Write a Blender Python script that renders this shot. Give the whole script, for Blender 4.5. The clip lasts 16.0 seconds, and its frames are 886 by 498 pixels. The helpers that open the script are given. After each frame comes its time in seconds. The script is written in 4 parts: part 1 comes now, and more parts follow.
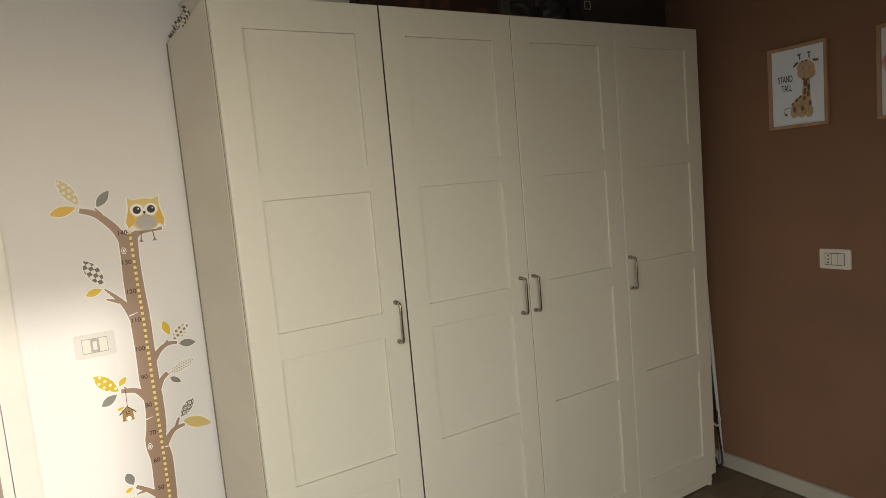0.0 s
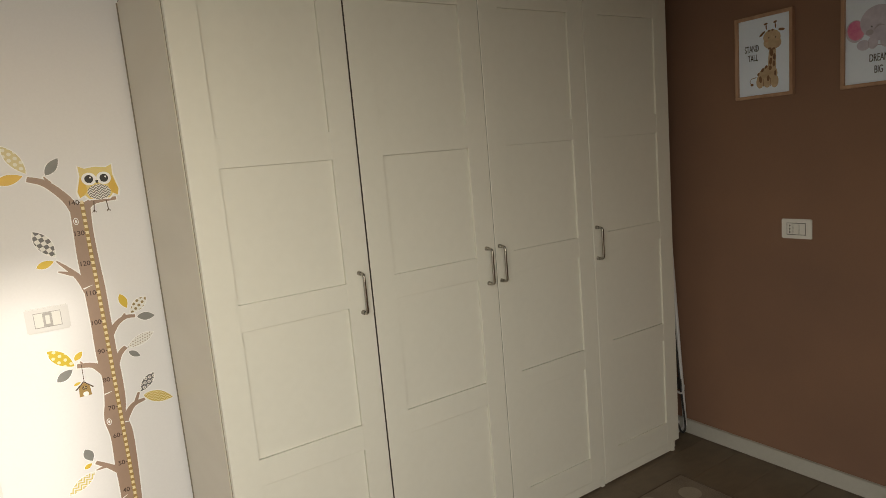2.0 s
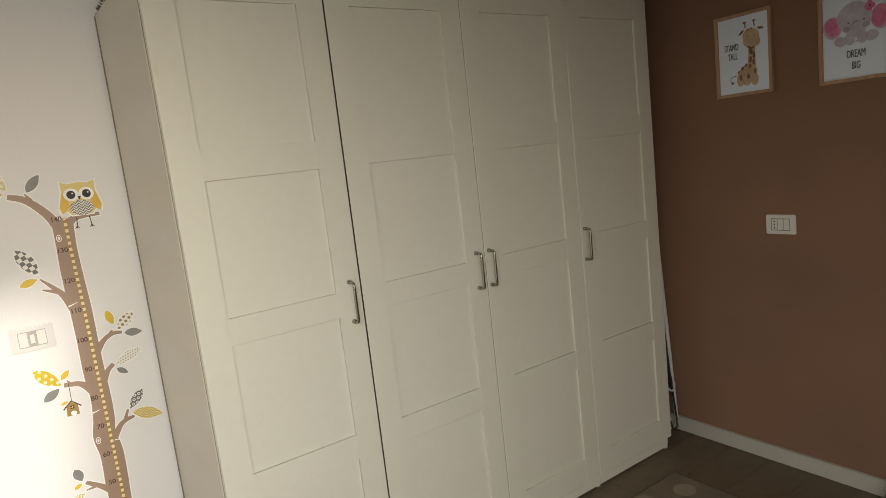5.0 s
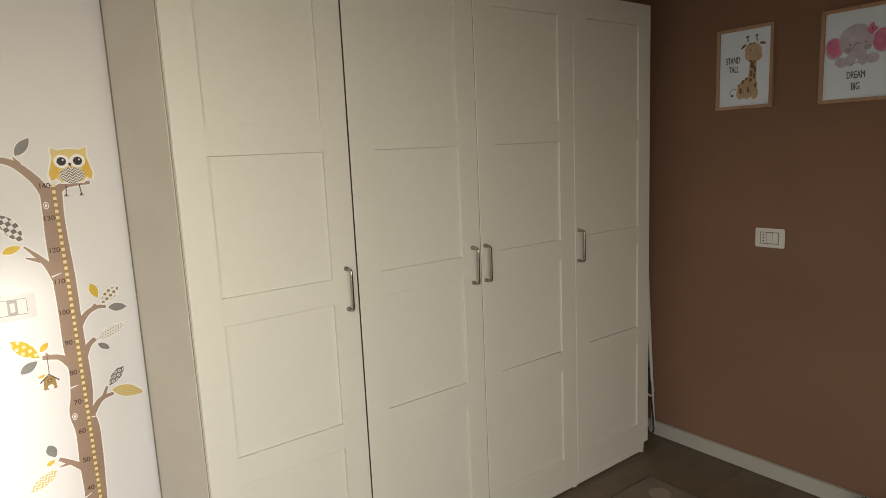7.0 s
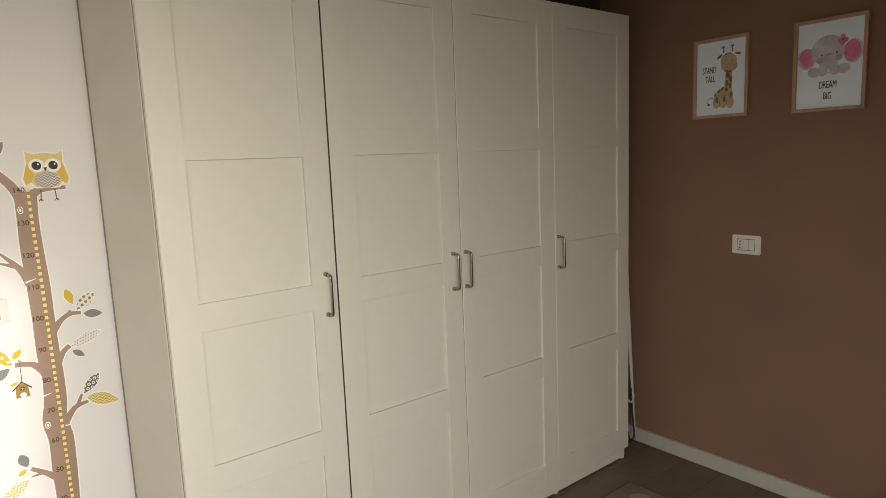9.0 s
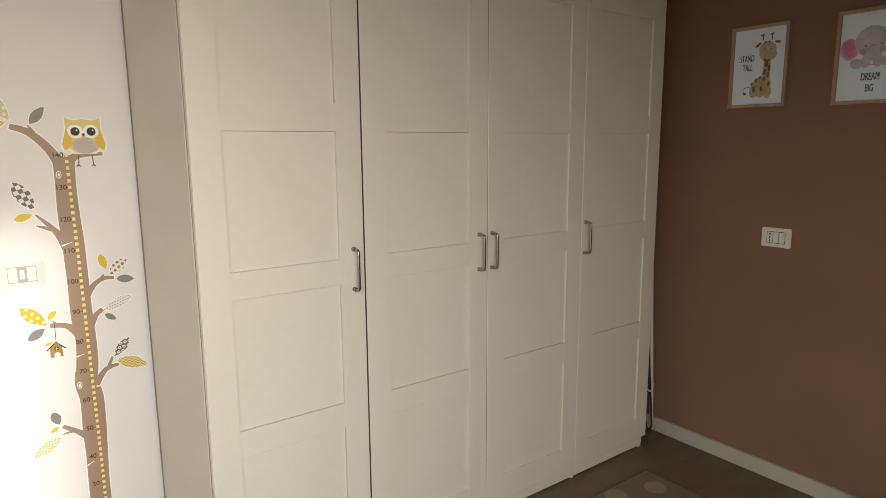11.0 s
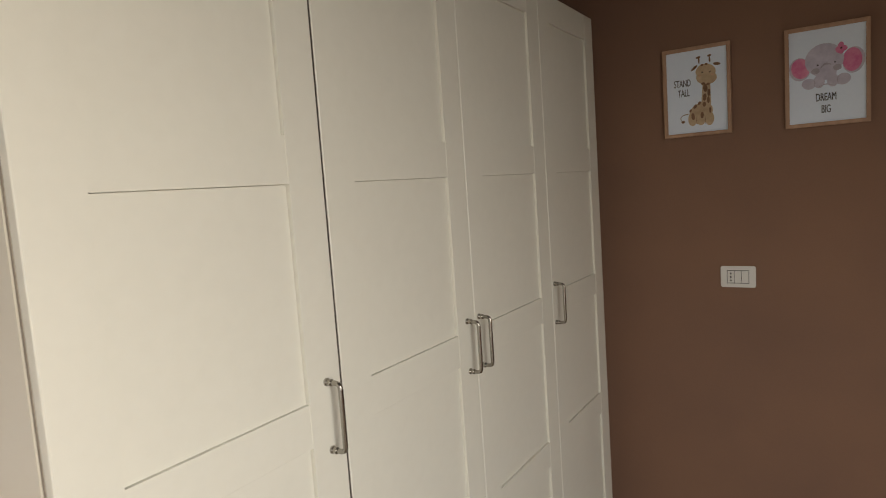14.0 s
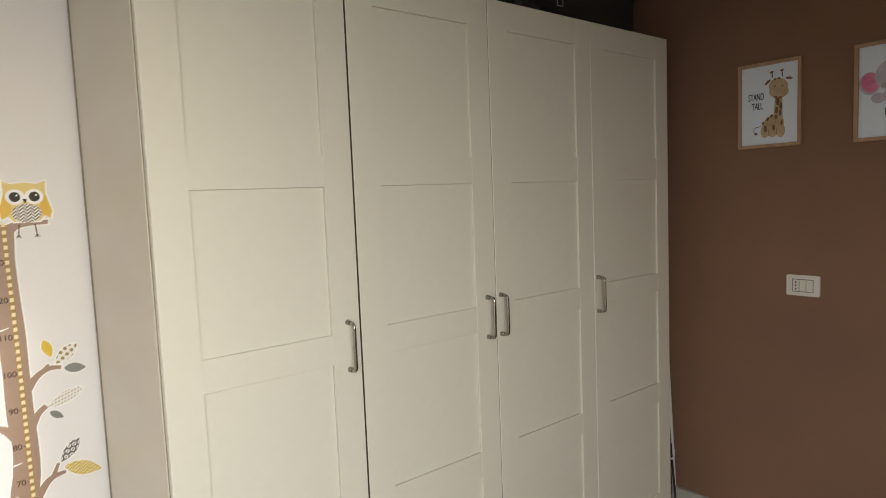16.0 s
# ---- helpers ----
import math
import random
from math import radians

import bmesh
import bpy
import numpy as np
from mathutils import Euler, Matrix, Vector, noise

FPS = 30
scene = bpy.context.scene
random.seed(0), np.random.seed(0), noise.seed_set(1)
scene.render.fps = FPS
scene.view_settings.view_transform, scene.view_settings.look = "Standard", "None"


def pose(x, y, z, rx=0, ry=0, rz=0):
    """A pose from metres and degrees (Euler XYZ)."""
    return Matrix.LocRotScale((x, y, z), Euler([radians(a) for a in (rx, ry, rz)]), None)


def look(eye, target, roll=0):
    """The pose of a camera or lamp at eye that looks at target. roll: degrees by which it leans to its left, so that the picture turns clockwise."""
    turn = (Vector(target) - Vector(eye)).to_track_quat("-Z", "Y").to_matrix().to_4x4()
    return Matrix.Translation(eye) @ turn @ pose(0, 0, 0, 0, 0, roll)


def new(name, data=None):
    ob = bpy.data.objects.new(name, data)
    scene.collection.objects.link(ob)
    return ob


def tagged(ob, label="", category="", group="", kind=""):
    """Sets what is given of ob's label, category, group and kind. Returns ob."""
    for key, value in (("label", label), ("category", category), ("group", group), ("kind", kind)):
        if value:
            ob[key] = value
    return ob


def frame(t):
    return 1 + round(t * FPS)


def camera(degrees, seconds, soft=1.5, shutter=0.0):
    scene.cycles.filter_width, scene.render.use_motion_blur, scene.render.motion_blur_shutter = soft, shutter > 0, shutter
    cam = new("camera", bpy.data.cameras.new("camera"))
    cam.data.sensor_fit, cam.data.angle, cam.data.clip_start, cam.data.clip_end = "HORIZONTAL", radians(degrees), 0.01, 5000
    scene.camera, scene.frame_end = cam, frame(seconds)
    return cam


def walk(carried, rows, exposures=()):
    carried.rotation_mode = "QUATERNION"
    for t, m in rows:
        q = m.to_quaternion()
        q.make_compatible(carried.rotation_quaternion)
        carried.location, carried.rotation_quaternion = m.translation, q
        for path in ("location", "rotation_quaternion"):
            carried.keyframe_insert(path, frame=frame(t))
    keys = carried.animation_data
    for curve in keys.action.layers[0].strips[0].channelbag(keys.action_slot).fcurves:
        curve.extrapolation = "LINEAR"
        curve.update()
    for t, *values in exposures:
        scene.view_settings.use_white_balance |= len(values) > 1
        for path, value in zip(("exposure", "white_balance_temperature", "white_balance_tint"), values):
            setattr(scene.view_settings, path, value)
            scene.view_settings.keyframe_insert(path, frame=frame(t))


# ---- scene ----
cam = camera(70.9, 16.0, 0.5, 0.2)
PATH = [
    (0, (-0.388, -1.772, 1.472), (0.624, -0.06, 1.264), -5.1),
    (0.5, (-0.381, -1.766, 1.47), (0.646, -0.065, 1.24), -5.3),
    (1, (-0.37, -1.758, 1.471), (0.663, -0.063, 1.226), -5.3),
    (1.5, (-0.36, -1.76, 1.459), (0.728, -0.102, 1.199), -5.2),
    (2, (-0.352, -1.764, 1.451), (0.72, -0.102, 1.155), -5.0),
    (2.5, (-0.356, -1.787, 1.459), (0.739, -0.135, 1.188), -4.3),
    (3, (-0.376, -1.819, 1.445), (0.64, -0.113, 1.207), -4.2),
    (3.5, (-0.372, -1.812, 1.454), (0.596, -0.087, 1.161), -4.7),
    (4, (-0.363, -1.817, 1.46), (0.681, -0.131, 1.197), -4.8),
    (4.2, (-0.355, -1.82, 1.472), (0.713, -0.153, 1.192), -5.3),
    (6.3, (-0.39, -1.574, 1.435), (0.826, -0.001, 1.218), -5.1),
    (6.5, (-0.437, -1.566, 1.434), (0.808, -0.013, 1.238), -4.5),
    (7, (-0.417, -1.691, 1.456), (0.762, -0.106, 1.143), -2.6),
    (7.5, (-0.419, -1.801, 1.436), (0.731, -0.197, 1.111), -2.2),
    (8, (-0.417, -1.788, 1.437), (0.76, -0.198, 1.145), -1.9),
    (10.3, (-0.406, -1.617, 1.45), (0.846, -0.086, 1.152), -3.1),
    (10.5, (-0.432, -1.645, 1.442), (0.782, -0.085, 1.137), -2.9),
    (11, (-0.436, -1.695, 1.428), (0.732, -0.106, 1.096), -0.4),
    (11.5, (-0.452, -1.593, 1.417), (0.805, -0.066, 1.117), -3.7),
    (12, (-0.477, -1.398, 1.416), (0.946, -0.031, 1.09), -6.1),
    (12.5, (-0.42, -1.2, 1.408), (1.053, 0.118, 1.106), -2.0),
    (13, (-0.298, -1.028, 1.428), (1.41, -0.003, 1.247), -0.2),
    (13.5, (-0.275, -0.906, 1.416), (1.481, 0.03, 1.222), -1.3),
    (14, (-0.333, -0.784, 1.443), (1.34, 0.294, 1.248), -4.0),
    (14.5, (-0.351, -0.787, 1.446), (1.266, 0.377, 1.272), -6.9),
    (15, (-0.337, -0.963, 1.45), (1.059, 0.459, 1.285), -4.7),
    (15.5, (-0.307, -1.159, 1.465), (1.044, 0.312, 1.355), -4.7),
    (16, (-0.354, -1.426, 1.432), (0.899, 0.123, 1.263), -2.3),
]
walk(cam, [(t, look(eye, target, roll)) for t, eye, target, roll in PATH],
     [(0, -0.1, 6870, 10), (2.5, -0.05, 6790, 10), (3.5, -0.11, 6780, 10), (4, -0.12, 6720, 10), (6.5, 0.19, 6570, 10), (7, 0.12, 6630, 11), (10.5, 0.19, 6610, 11), (11.5, 0.16, 6600, 11), (12, 0.25, 6460, 11), (12.5, 0.30, 6390, 12), (13, 0.55, 6280, 14), (13.5, 0.62, 6230, 15.5), (14, 0.34, 6440, 14), (14.5, 0.34, 6420, 12.5), (15.5, 0.23, 6450, 12), (16, 0.29, 6400, 11)])

# ---- room measures ----
WALL_Y = 0.573        # wall behind the wardrobe
WALL_X = 2.192        # brown wall
BACK_Y, LEFT_X = -3.2, -2.1
SLOPE, CEIL0 = 0.23, 2.280   # ceiling height: CEIL0 + SLOPE * y
FLOOR_Z = -0.014
PITCH, DOOR_X0, DOOR_TOP, DOOR_LOW = 0.5045, 0.0005, 2.033, 0.034
WIN_X, WIN_V = (-1.30, -0.14), (0.06, 1.95)   # window in the steep lower slope: across, and down the slope
SLOPE_TOP = Vector((0, -1.45, CEIL0 + SLOPE * -1.45))
DOWN, INWARD = Vector((0, -0.848, -0.53)), Vector((0, 0.53, -0.848))
SUN_UP = 20.0


def ceil_z(y):
    return CEIL0 + SLOPE * y


# ---- light ----
world = bpy.data.worlds.new("sky")
scene.world = world
world.use_nodes = True
wn = world.node_tree
sky = wn.nodes.new("ShaderNodeTexSky")
sky.sky_type, sky.sun_disc = "NISHITA", False
sky.sun_elevation, sky.sun_rotation = radians(SUN_UP), radians(177.0)
wn.links.new(sky.outputs[0], wn.nodes["Background"].inputs[0])
wn.nodes["Background"].inputs[1].default_value = 0.10

sun_data = bpy.data.lights.new("sun", "SUN")
sun_data.energy, sun_data.angle, sun_data.color = 2.3, radians(6.0), (1.0, 0.93, 0.84)
sun = new("sun", sun_data)
sun.matrix_world = look((0, 0, 0), (-0.049, math.cos(radians(SUN_UP)), -math.sin(radians(SUN_UP))))

win_data = bpy.data.lights.new("window_daylight", "AREA")
win_data.shape, win_data.size, win_data.size_y = "RECTANGLE", WIN_X[1] - WIN_X[0] - 0.02, WIN_V[1] - WIN_V[0] - 0.02
win_data.spread = radians(168)
win_data.energy, win_data.color = 50.0, (1.0, 0.965, 0.87)
win = new("window_daylight", win_data)
WIN_MID = SLOPE_TOP + DOWN * (WIN_V[0] + WIN_V[1]) / 2 + Vector(((WIN_X[0] + WIN_X[1]) / 2, 0, 0)) - INWARD * 0.01
win.matrix_world = look(WIN_MID, WIN_MID + INWARD)


# ---- materials ----
def nodes_of(name, rough=0.5, metal=0.0):
    m = bpy.data.materials.new(name)
    m.use_nodes = True
    t = m.node_tree
    b = t.nodes["Principled BSDF"]
    b.inputs["Roughness"].default_value = rough
    b.inputs["Metallic"].default_value = metal
    return m, t, b


def noise_node(t, scale, detail=4.0, coord="Object", stretch=(1, 1, 1), turn=(0, 0, 0)):
    tc = t.nodes.new("ShaderNodeTexCoord")
    mp = t.nodes.new("ShaderNodeMapping")
    mp.inputs["Scale"].default_value = stretch
    mp.inputs["Rotation"].default_value = turn
    n = t.nodes.new("ShaderNodeTexNoise")
    n.inputs["Scale"].default_value = scale
    n.inputs["Detail"].default_value = detail
    t.links.new(tc.outputs[coord], mp.inputs[0])
    t.links.new(mp.outputs[0], n.inputs[0])
    return n


def mix_colour(t, fac, a, b):
    n = t.nodes.new("ShaderNodeMix")
    n.data_type = "RGBA"
    if hasattr(fac, "links"):
        t.links.new(fac, n.inputs[0])
    else:
        n.inputs[0].default_value = fac
    for socket, v in ((n.inputs[6], a), (n.inputs[7], b)):
        if hasattr(v, "links"):
            t.links.new(v, socket)
        else:
            socket.default_value = (*v, 1)
    return n.outputs[2]


def ramp(t, src, lo, hi):
    n = t.nodes.new("ShaderNodeMapRange")
    n.inputs["From Min"].default_value, n.inputs["From Max"].default_value = lo, hi
    t.links.new(src, n.inputs["Value"])
    return n.outputs["Result"]


def calc(t, op, a, b=None):
    n = t.nodes.new("ShaderNodeMath")
    n.operation = op
    for i, v in enumerate((a, b)):
        if v is None:
            continue
        if hasattr(v, "links"):
            t.links.new(v, n.inputs[i])
        else:
            n.inputs[i].default_value = v
    return n.outputs[0]


def surface(name, low, high, rough=0.5, metal=0.0, broad=1.5, fine=60.0, relief=0.05, stretch=(1, 1, 1), turn=(0, 0, 0), share=0.6, per_piece=0.0, coord="Object"):
    """Colour that varies at a broad and a fine scale, with fine relief."""
    m, t, b = nodes_of(name, rough, metal)
    n1, n2 = noise_node(t, broad, 3, coord, stretch, turn), noise_node(t, fine, 5, coord, stretch, turn)
    f1 = ramp(t, n1.outputs[0], 0.3, 0.7)
    f2 = ramp(t, n2.outputs[0], 0.3, 0.7)
    f = calc(t, "ADD", calc(t, "MULTIPLY", f1, share), calc(t, "MULTIPLY", f2, 1 - share))
    if per_piece:
        info = t.nodes.new("ShaderNodeObjectInfo")
        f = calc(t, "ADD", calc(t, "MULTIPLY", f, 1 - per_piece), calc(t, "MULTIPLY", info.outputs["Random"], per_piece))
    t.links.new(mix_colour(t, f, low, high), b.inputs["Base Color"])
    r = t.nodes.new("ShaderNodeMapRange")
    r.inputs["To Min"].default_value, r.inputs["To Max"].default_value = max(0.02, rough - 0.07), min(1, rough + 0.07)
    t.links.new(n2.outputs[0], r.inputs["Value"])
    t.links.new(r.outputs[0], b.inputs["Roughness"])
    if relief:
        bump = t.nodes.new("ShaderNodeBump")
        bump.inputs["Strength"].default_value, bump.inputs["Distance"].default_value = relief, 0.002
        t.links.new(n2.outputs[0], bump.inputs["Height"])
        t.links.new(bump.outputs[0], b.inputs["Normal"])
    return m


def plane_uv(t, turn=0.0):
    """Coordinates along and up the tree wall, turned by degrees."""
    tc = t.nodes.new("ShaderNodeTexCoord")
    mp = t.nodes.new("ShaderNodeMapping")
    mp.inputs["Rotation"].default_value = (0, radians(turn), 0)
    t.links.new(tc.outputs["Object"], mp.inputs[0])
    s = t.nodes.new("ShaderNodeSeparateXYZ")
    t.links.new(mp.outputs[0], s.inputs[0])
    return s.outputs[0], s.outputs[2]


def pattern(name, kind, paper, ink, size, turn=0.0, fill=0.5):
    """Printed patterns: dots, rings, checks, chevron."""
    m, t, b = nodes_of(name, 0.55)
    u, v = plane_uv(t, turn)

    def wrapped(x, p):
        return calc(t, "ABSOLUTE", calc(t, "SUBTRACT", calc(t, "FRACT", calc(t, "DIVIDE", calc(t, "ADD", x, 10.0), p)), 0.5))

    if kind == "checks":
        a = calc(t, "GREATER_THAN", calc(t, "FRACT", calc(t, "DIVIDE", calc(t, "ADD", u, 10.0), size)), 0.5)
        c = calc(t, "GREATER_THAN", calc(t, "FRACT", calc(t, "DIVIDE", calc(t, "ADD", v, 10.0), size)), 0.5)
        mask = calc(t, "ABSOLUTE", calc(t, "SUBTRACT", a, c))
    elif kind == "chevron":
        z = calc(t, "ADD", v, calc(t, "MULTIPLY", wrapped(u, size * 2), size * 2))
        mask = calc(t, "LESS_THAN", calc(t, "FRACT", calc(t, "DIVIDE", calc(t, "ADD", z, 10.0), size)), fill)
    else:
        row = calc(t, "FLOOR", calc(t, "DIVIDE", calc(t, "ADD", v, 10.0), size))
        shift = calc(t, "MULTIPLY", calc(t, "MODULO", row, 2.0), size / 2)
        a, c = wrapped(calc(t, "ADD", u, shift), size), wrapped(v, size)
        d = calc(t, "SQRT", calc(t, "ADD", calc(t, "MULTIPLY", a, a), calc(t, "MULTIPLY", c, c)))
        mask = calc(t, "LESS_THAN", d, fill * 0.75)
        if kind == "rings":
            mask = calc(t, "MULTIPLY", mask, calc(t, "GREATER_THAN", d, fill * 0.32))
    t.links.new(mix_colour(t, mask, paper, ink), b.inputs["Base Color"])
    return m


M_LACQUER = surface("white_lacquer", (0.755, 0.745, 0.655), (0.80, 0.79, 0.70), 0.42, broad=0.9, fine=35, relief=0.02)
M_CARCASS = surface("cream_foil", (0.61, 0.57, 0.475), (0.70, 0.665, 0.57), 0.36, broad=2.6, fine=9, relief=0.01, stretch=(0.5, 0.5, 1.6), share=0.8)
M_WALL = surface("white_wall_paint", (0.795, 0.792, 0.795), (0.835, 0.832, 0.835), 0.85, broad=0.8, fine=140, relief=0.12)
M_BROWN = surface("brown_wall_paint", (0.208, 0.118, 0.080), (0.262, 0.145, 0.090), 0.8, broad=1.6, fine=110, relief=0.16, share=0.8)
# ceiling white set darker than its paint, so less light bounces up high
M_CEIL = surface("dimmed_white_ceiling_paint", (0.52, 0.52, 0.50), (0.58, 0.58, 0.56), 0.85, broad=1, fine=120, relief=0.1)
M_TRIM = surface("white_trim_enamel", (0.75, 0.74, 0.70), (0.80, 0.79, 0.75), 0.4, broad=2, fine=60, relief=0.03)
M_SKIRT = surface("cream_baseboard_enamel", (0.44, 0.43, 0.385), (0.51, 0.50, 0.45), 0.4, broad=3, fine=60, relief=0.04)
M_TILE = surface("grey_wood_look_tile", (0.100, 0.074, 0.047), (0.180, 0.135, 0.090), 0.5, broad=4.5, fine=22, relief=0.08, stretch=(0.8, 1.6, 1), share=0.55, per_piece=0.12)
M_GROUT = surface("dark_grout", (0.085, 0.063, 0.040), (0.13, 0.098, 0.066), 0.9, broad=3, fine=80)
M_HALL_FLOOR = surface("hall_wood_floor", (0.30, 0.155, 0.08), (0.42, 0.23, 0.12), 0.45, broad=2, fine=20, stretch=(0.4, 4, 1))
M_HALL_WALL = surface("hall_taupe_paint", (0.40, 0.34, 0.29), (0.45, 0.39, 0.33), 0.85, broad=1, fine=120, relief=0.1)
M_RUG = surface("taupe_rug_pile", (0.13, 0.10, 0.07), (0.235, 0.185, 0.135), 0.95, broad=9, fine=230, relief=0.9, share=0.35)
M_RUG_EDGE = surface("brown_rug_binding", (0.10, 0.07, 0.05), (0.15, 0.11, 0.08), 0.95, broad=20, fine=200, relief=0.6)
M_DOT_LIGHT = surface("cream_rug_dot", (0.235, 0.20, 0.145), (0.33, 0.285, 0.22), 0.95, broad=12, fine=230, relief=0.9)
M_DOT_DARK = surface("brown_rug_dot", (0.055, 0.038, 0.028), (0.11, 0.08, 0.06), 0.95, broad=12, fine=230, relief=0.9)
M_NICKEL = surface("brushed_nickel", (0.34, 0.32, 0.28), (0.46, 0.435, 0.39), 0.20, 1.0, broad=20, fine=300, relief=0.04, stretch=(1, 1, 0.08))
M_OAK = surface("light_oak_frame", (0.36, 0.21, 0.13), (0.52, 0.33, 0.21), 0.5, broad=10, fine=60, relief=0.15, stretch=(1, 1, 0.15), share=0.4)
M_PAPER = surface("matt_print_paper", (0.75, 0.84, 0.96), (0.79, 0.88, 0.99), 0.6, broad=3, fine=90, relief=0.02)
M_PLATE = surface("white_switch_plastic", (0.72, 0.71, 0.67), (0.76, 0.75, 0.71), 0.3, broad=8, fine=200, relief=0.01)
M_PLATE_CLEAR = surface("frosted_switch_surround", (0.72, 0.715, 0.70), (0.76, 0.755, 0.74), 0.2, broad=8, fine=200, relief=0.01)
M_DARK = surface("dark_plastic", (0.02, 0.02, 0.02), (0.035, 0.033, 0.03), 0.5, broad=10, fine=80)
# dark colour standing in for the shade inside the door gaps
M_GAP_SHADE = surface("dark_brown_gap_shade", (0.07, 0.056, 0.044), (0.10, 0.08, 0.064), 0.8, broad=10, fine=80)
# brown that paints the shadow lines along the outer side panel
M_EDGE_SHADE = surface("brown_edge_shade", (0.22, 0.185, 0.145), (0.28, 0.24, 0.19), 0.85, broad=6, fine=120, relief=0.1)
M_GREY_KEY = surface("grey_switch_key", (0.36, 0.35, 0.33), (0.42, 0.41, 0.39), 0.35, broad=10, fine=80)
M_SEAM = surface("grey_switch_seam", (0.30, 0.29, 0.27), (0.36, 0.35, 0.33), 0.5, broad=10, fine=80)
M_BARK = surface("brown_sticker_vinyl", (0.33, 0.225, 0.165), (0.375, 0.26, 0.195), 0.5, broad=6, fine=90, relief=0.02)
M_BARK_DARK = surface("olive_ruler_vinyl", (0.33, 0.21, 0.06), (0.37, 0.24, 0.075), 0.5, broad=6, fine=90, relief=0.02)
M_STICKER_WHITE = surface("white_sticker_vinyl", (0.91, 0.91, 0.90), (0.94, 0.94, 0.93), 0.45, broad=6, fine=90, relief=0.02)
M_CREAM_SQ = surface("cream_ruler_square", (0.80, 0.68, 0.40), (0.84, 0.73, 0.46), 0.5, broad=6, fine=90, relief=0.02)
M_YELLOW = surface("yellow_sticker_vinyl", (0.67, 0.47, 0.035), (0.73, 0.52, 0.055), 0.5, broad=6, fine=90, relief=0.02)
M_OCHRE = surface("ochre_sticker_vinyl", (0.72, 0.58, 0.20), (0.79, 0.65, 0.26), 0.5, broad=14, fine=90, relief=0.02)
M_ORANGE = surface("amber_sticker_vinyl", (0.71, 0.45, 0.05), (0.76, 0.50, 0.08), 0.5, broad=6, fine=90, relief=0.02)
M_GREY_LEAF = surface("grey_sticker_vinyl", (0.20, 0.20, 0.19), (0.25, 0.25, 0.235), 0.5, broad=6, fine=90, relief=0.02)
M_INK = surface("black_ink", (0.02, 0.018, 0.016), (0.035, 0.03, 0.028), 0.6, broad=6, fine=90, relief=0)
M_LETTER = surface("charcoal_lettering", (0.035, 0.034, 0.036), (0.08, 0.078, 0.08), 0.6, broad=40, fine=200, relief=0)
M_BROWN_INK = surface("brown_ink", (0.07, 0.035, 0.02), (0.09, 0.05, 0.03), 0.6, broad=6, fine=90, relief=0)
WHITE, GREY, GOLD, PALE = (0.82, 0.81, 0.77), (0.16, 0.155, 0.15), (0.68, 0.45, 0.06), (0.66, 0.56, 0.25)
M_P_DOT_PALE = pattern("cream_dotted_leaf", "dots", (0.68, 0.60, 0.33), (0.82, 0.80, 0.68), 0.017, 20, 0.44)
M_P_CHECK = pattern("grey_checked_leaf", "checks", WHITE, GREY, 0.026, 25)
M_P_DOT_GREY = pattern("dotted_leaf", "dots", WHITE, (0.30, 0.22, 0.09), 0.0150, 40, 0.42)
M_P_GRID = pattern("speckled_leaf", "dots", WHITE, (0.42, 0.37, 0.32), 0.0085, 20, 0.34)
M_P_RING = pattern("ringed_leaf", "rings", (0.13, 0.125, 0.13), WHITE, 0.0135, 10, 0.52)
M_P_CHEV_GOLD = pattern("gold_chevron_leaf", "chevron", (0.80, 0.70, 0.40), (0.52, 0.36, 0.03), 0.0095, 0, 0.5)
M_P_CHEV_PALE = pattern("pale_chevron_leaf", "chevron", WHITE, (0.66, 0.55, 0.16), 0.011, 35, 0.5)
M_P_FLOWER = pattern("flowered_leaf", "dots", (0.62, 0.46, 0.025), (0.82, 0.76, 0.50), 0.019, 15, 0.36)
M_P_CHEV_BELLY = pattern("grey_chevron_patch", "chevron", WHITE, (0.20, 0.18, 0.16), 0.0085, 0, 0.52)
M_TAN = surface("tan_watercolour", (0.42, 0.30, 0.18), (0.60, 0.46, 0.30), 0.6, broad=22, fine=90, relief=0)
M_SPOT = surface("brown_watercolour", (0.14, 0.07, 0.035), (0.26, 0.14, 0.075), 0.6, broad=30, fine=90, relief=0)
M_LILAC = surface("lilac_grey_watercolour", (0.44, 0.41, 0.51), (0.63, 0.60, 0.69), 0.6, broad=22, fine=90, relief=0)
M_LILAC_DARK = surface("dark_lilac_watercolour", (0.33, 0.30, 0.35), (0.46, 0.42, 0.48), 0.6, broad=22, fine=90, relief=0)
M_PINK = surface("pink_watercolour", (0.60, 0.10, 0.26), (0.74, 0.30, 0.44), 0.6, broad=25, fine=90, relief=0)
M_MANE = surface("rust_watercolour", (0.20, 0.085, 0.045), (0.34, 0.17, 0.10), 0.6, broad=20, fine=90, relief=0)
M_SAND = surface("sand_watercolour", (0.50, 0.31, 0.19), (0.62, 0.42, 0.28), 0.6, broad=20, fine=90, relief=0)
M_TUBE = surface("white_enamelled_tube", (0.62, 0.62, 0.62), (0.70, 0.70, 0.69), 0.35, broad=8, fine=90, relief=0.02)
M_CARD_DARK = surface("dark_storage_cloth", (0.024, 0.018, 0.018), (0.042, 0.033, 0.032), 0.85, broad=6, fine=180, relief=0.3)
M_RED_CASE = surface("dark_red_case", (0.022, 0.007, 0.005), (0.038, 0.012, 0.008), 0.6, broad=6, fine=120, relief=0.2)
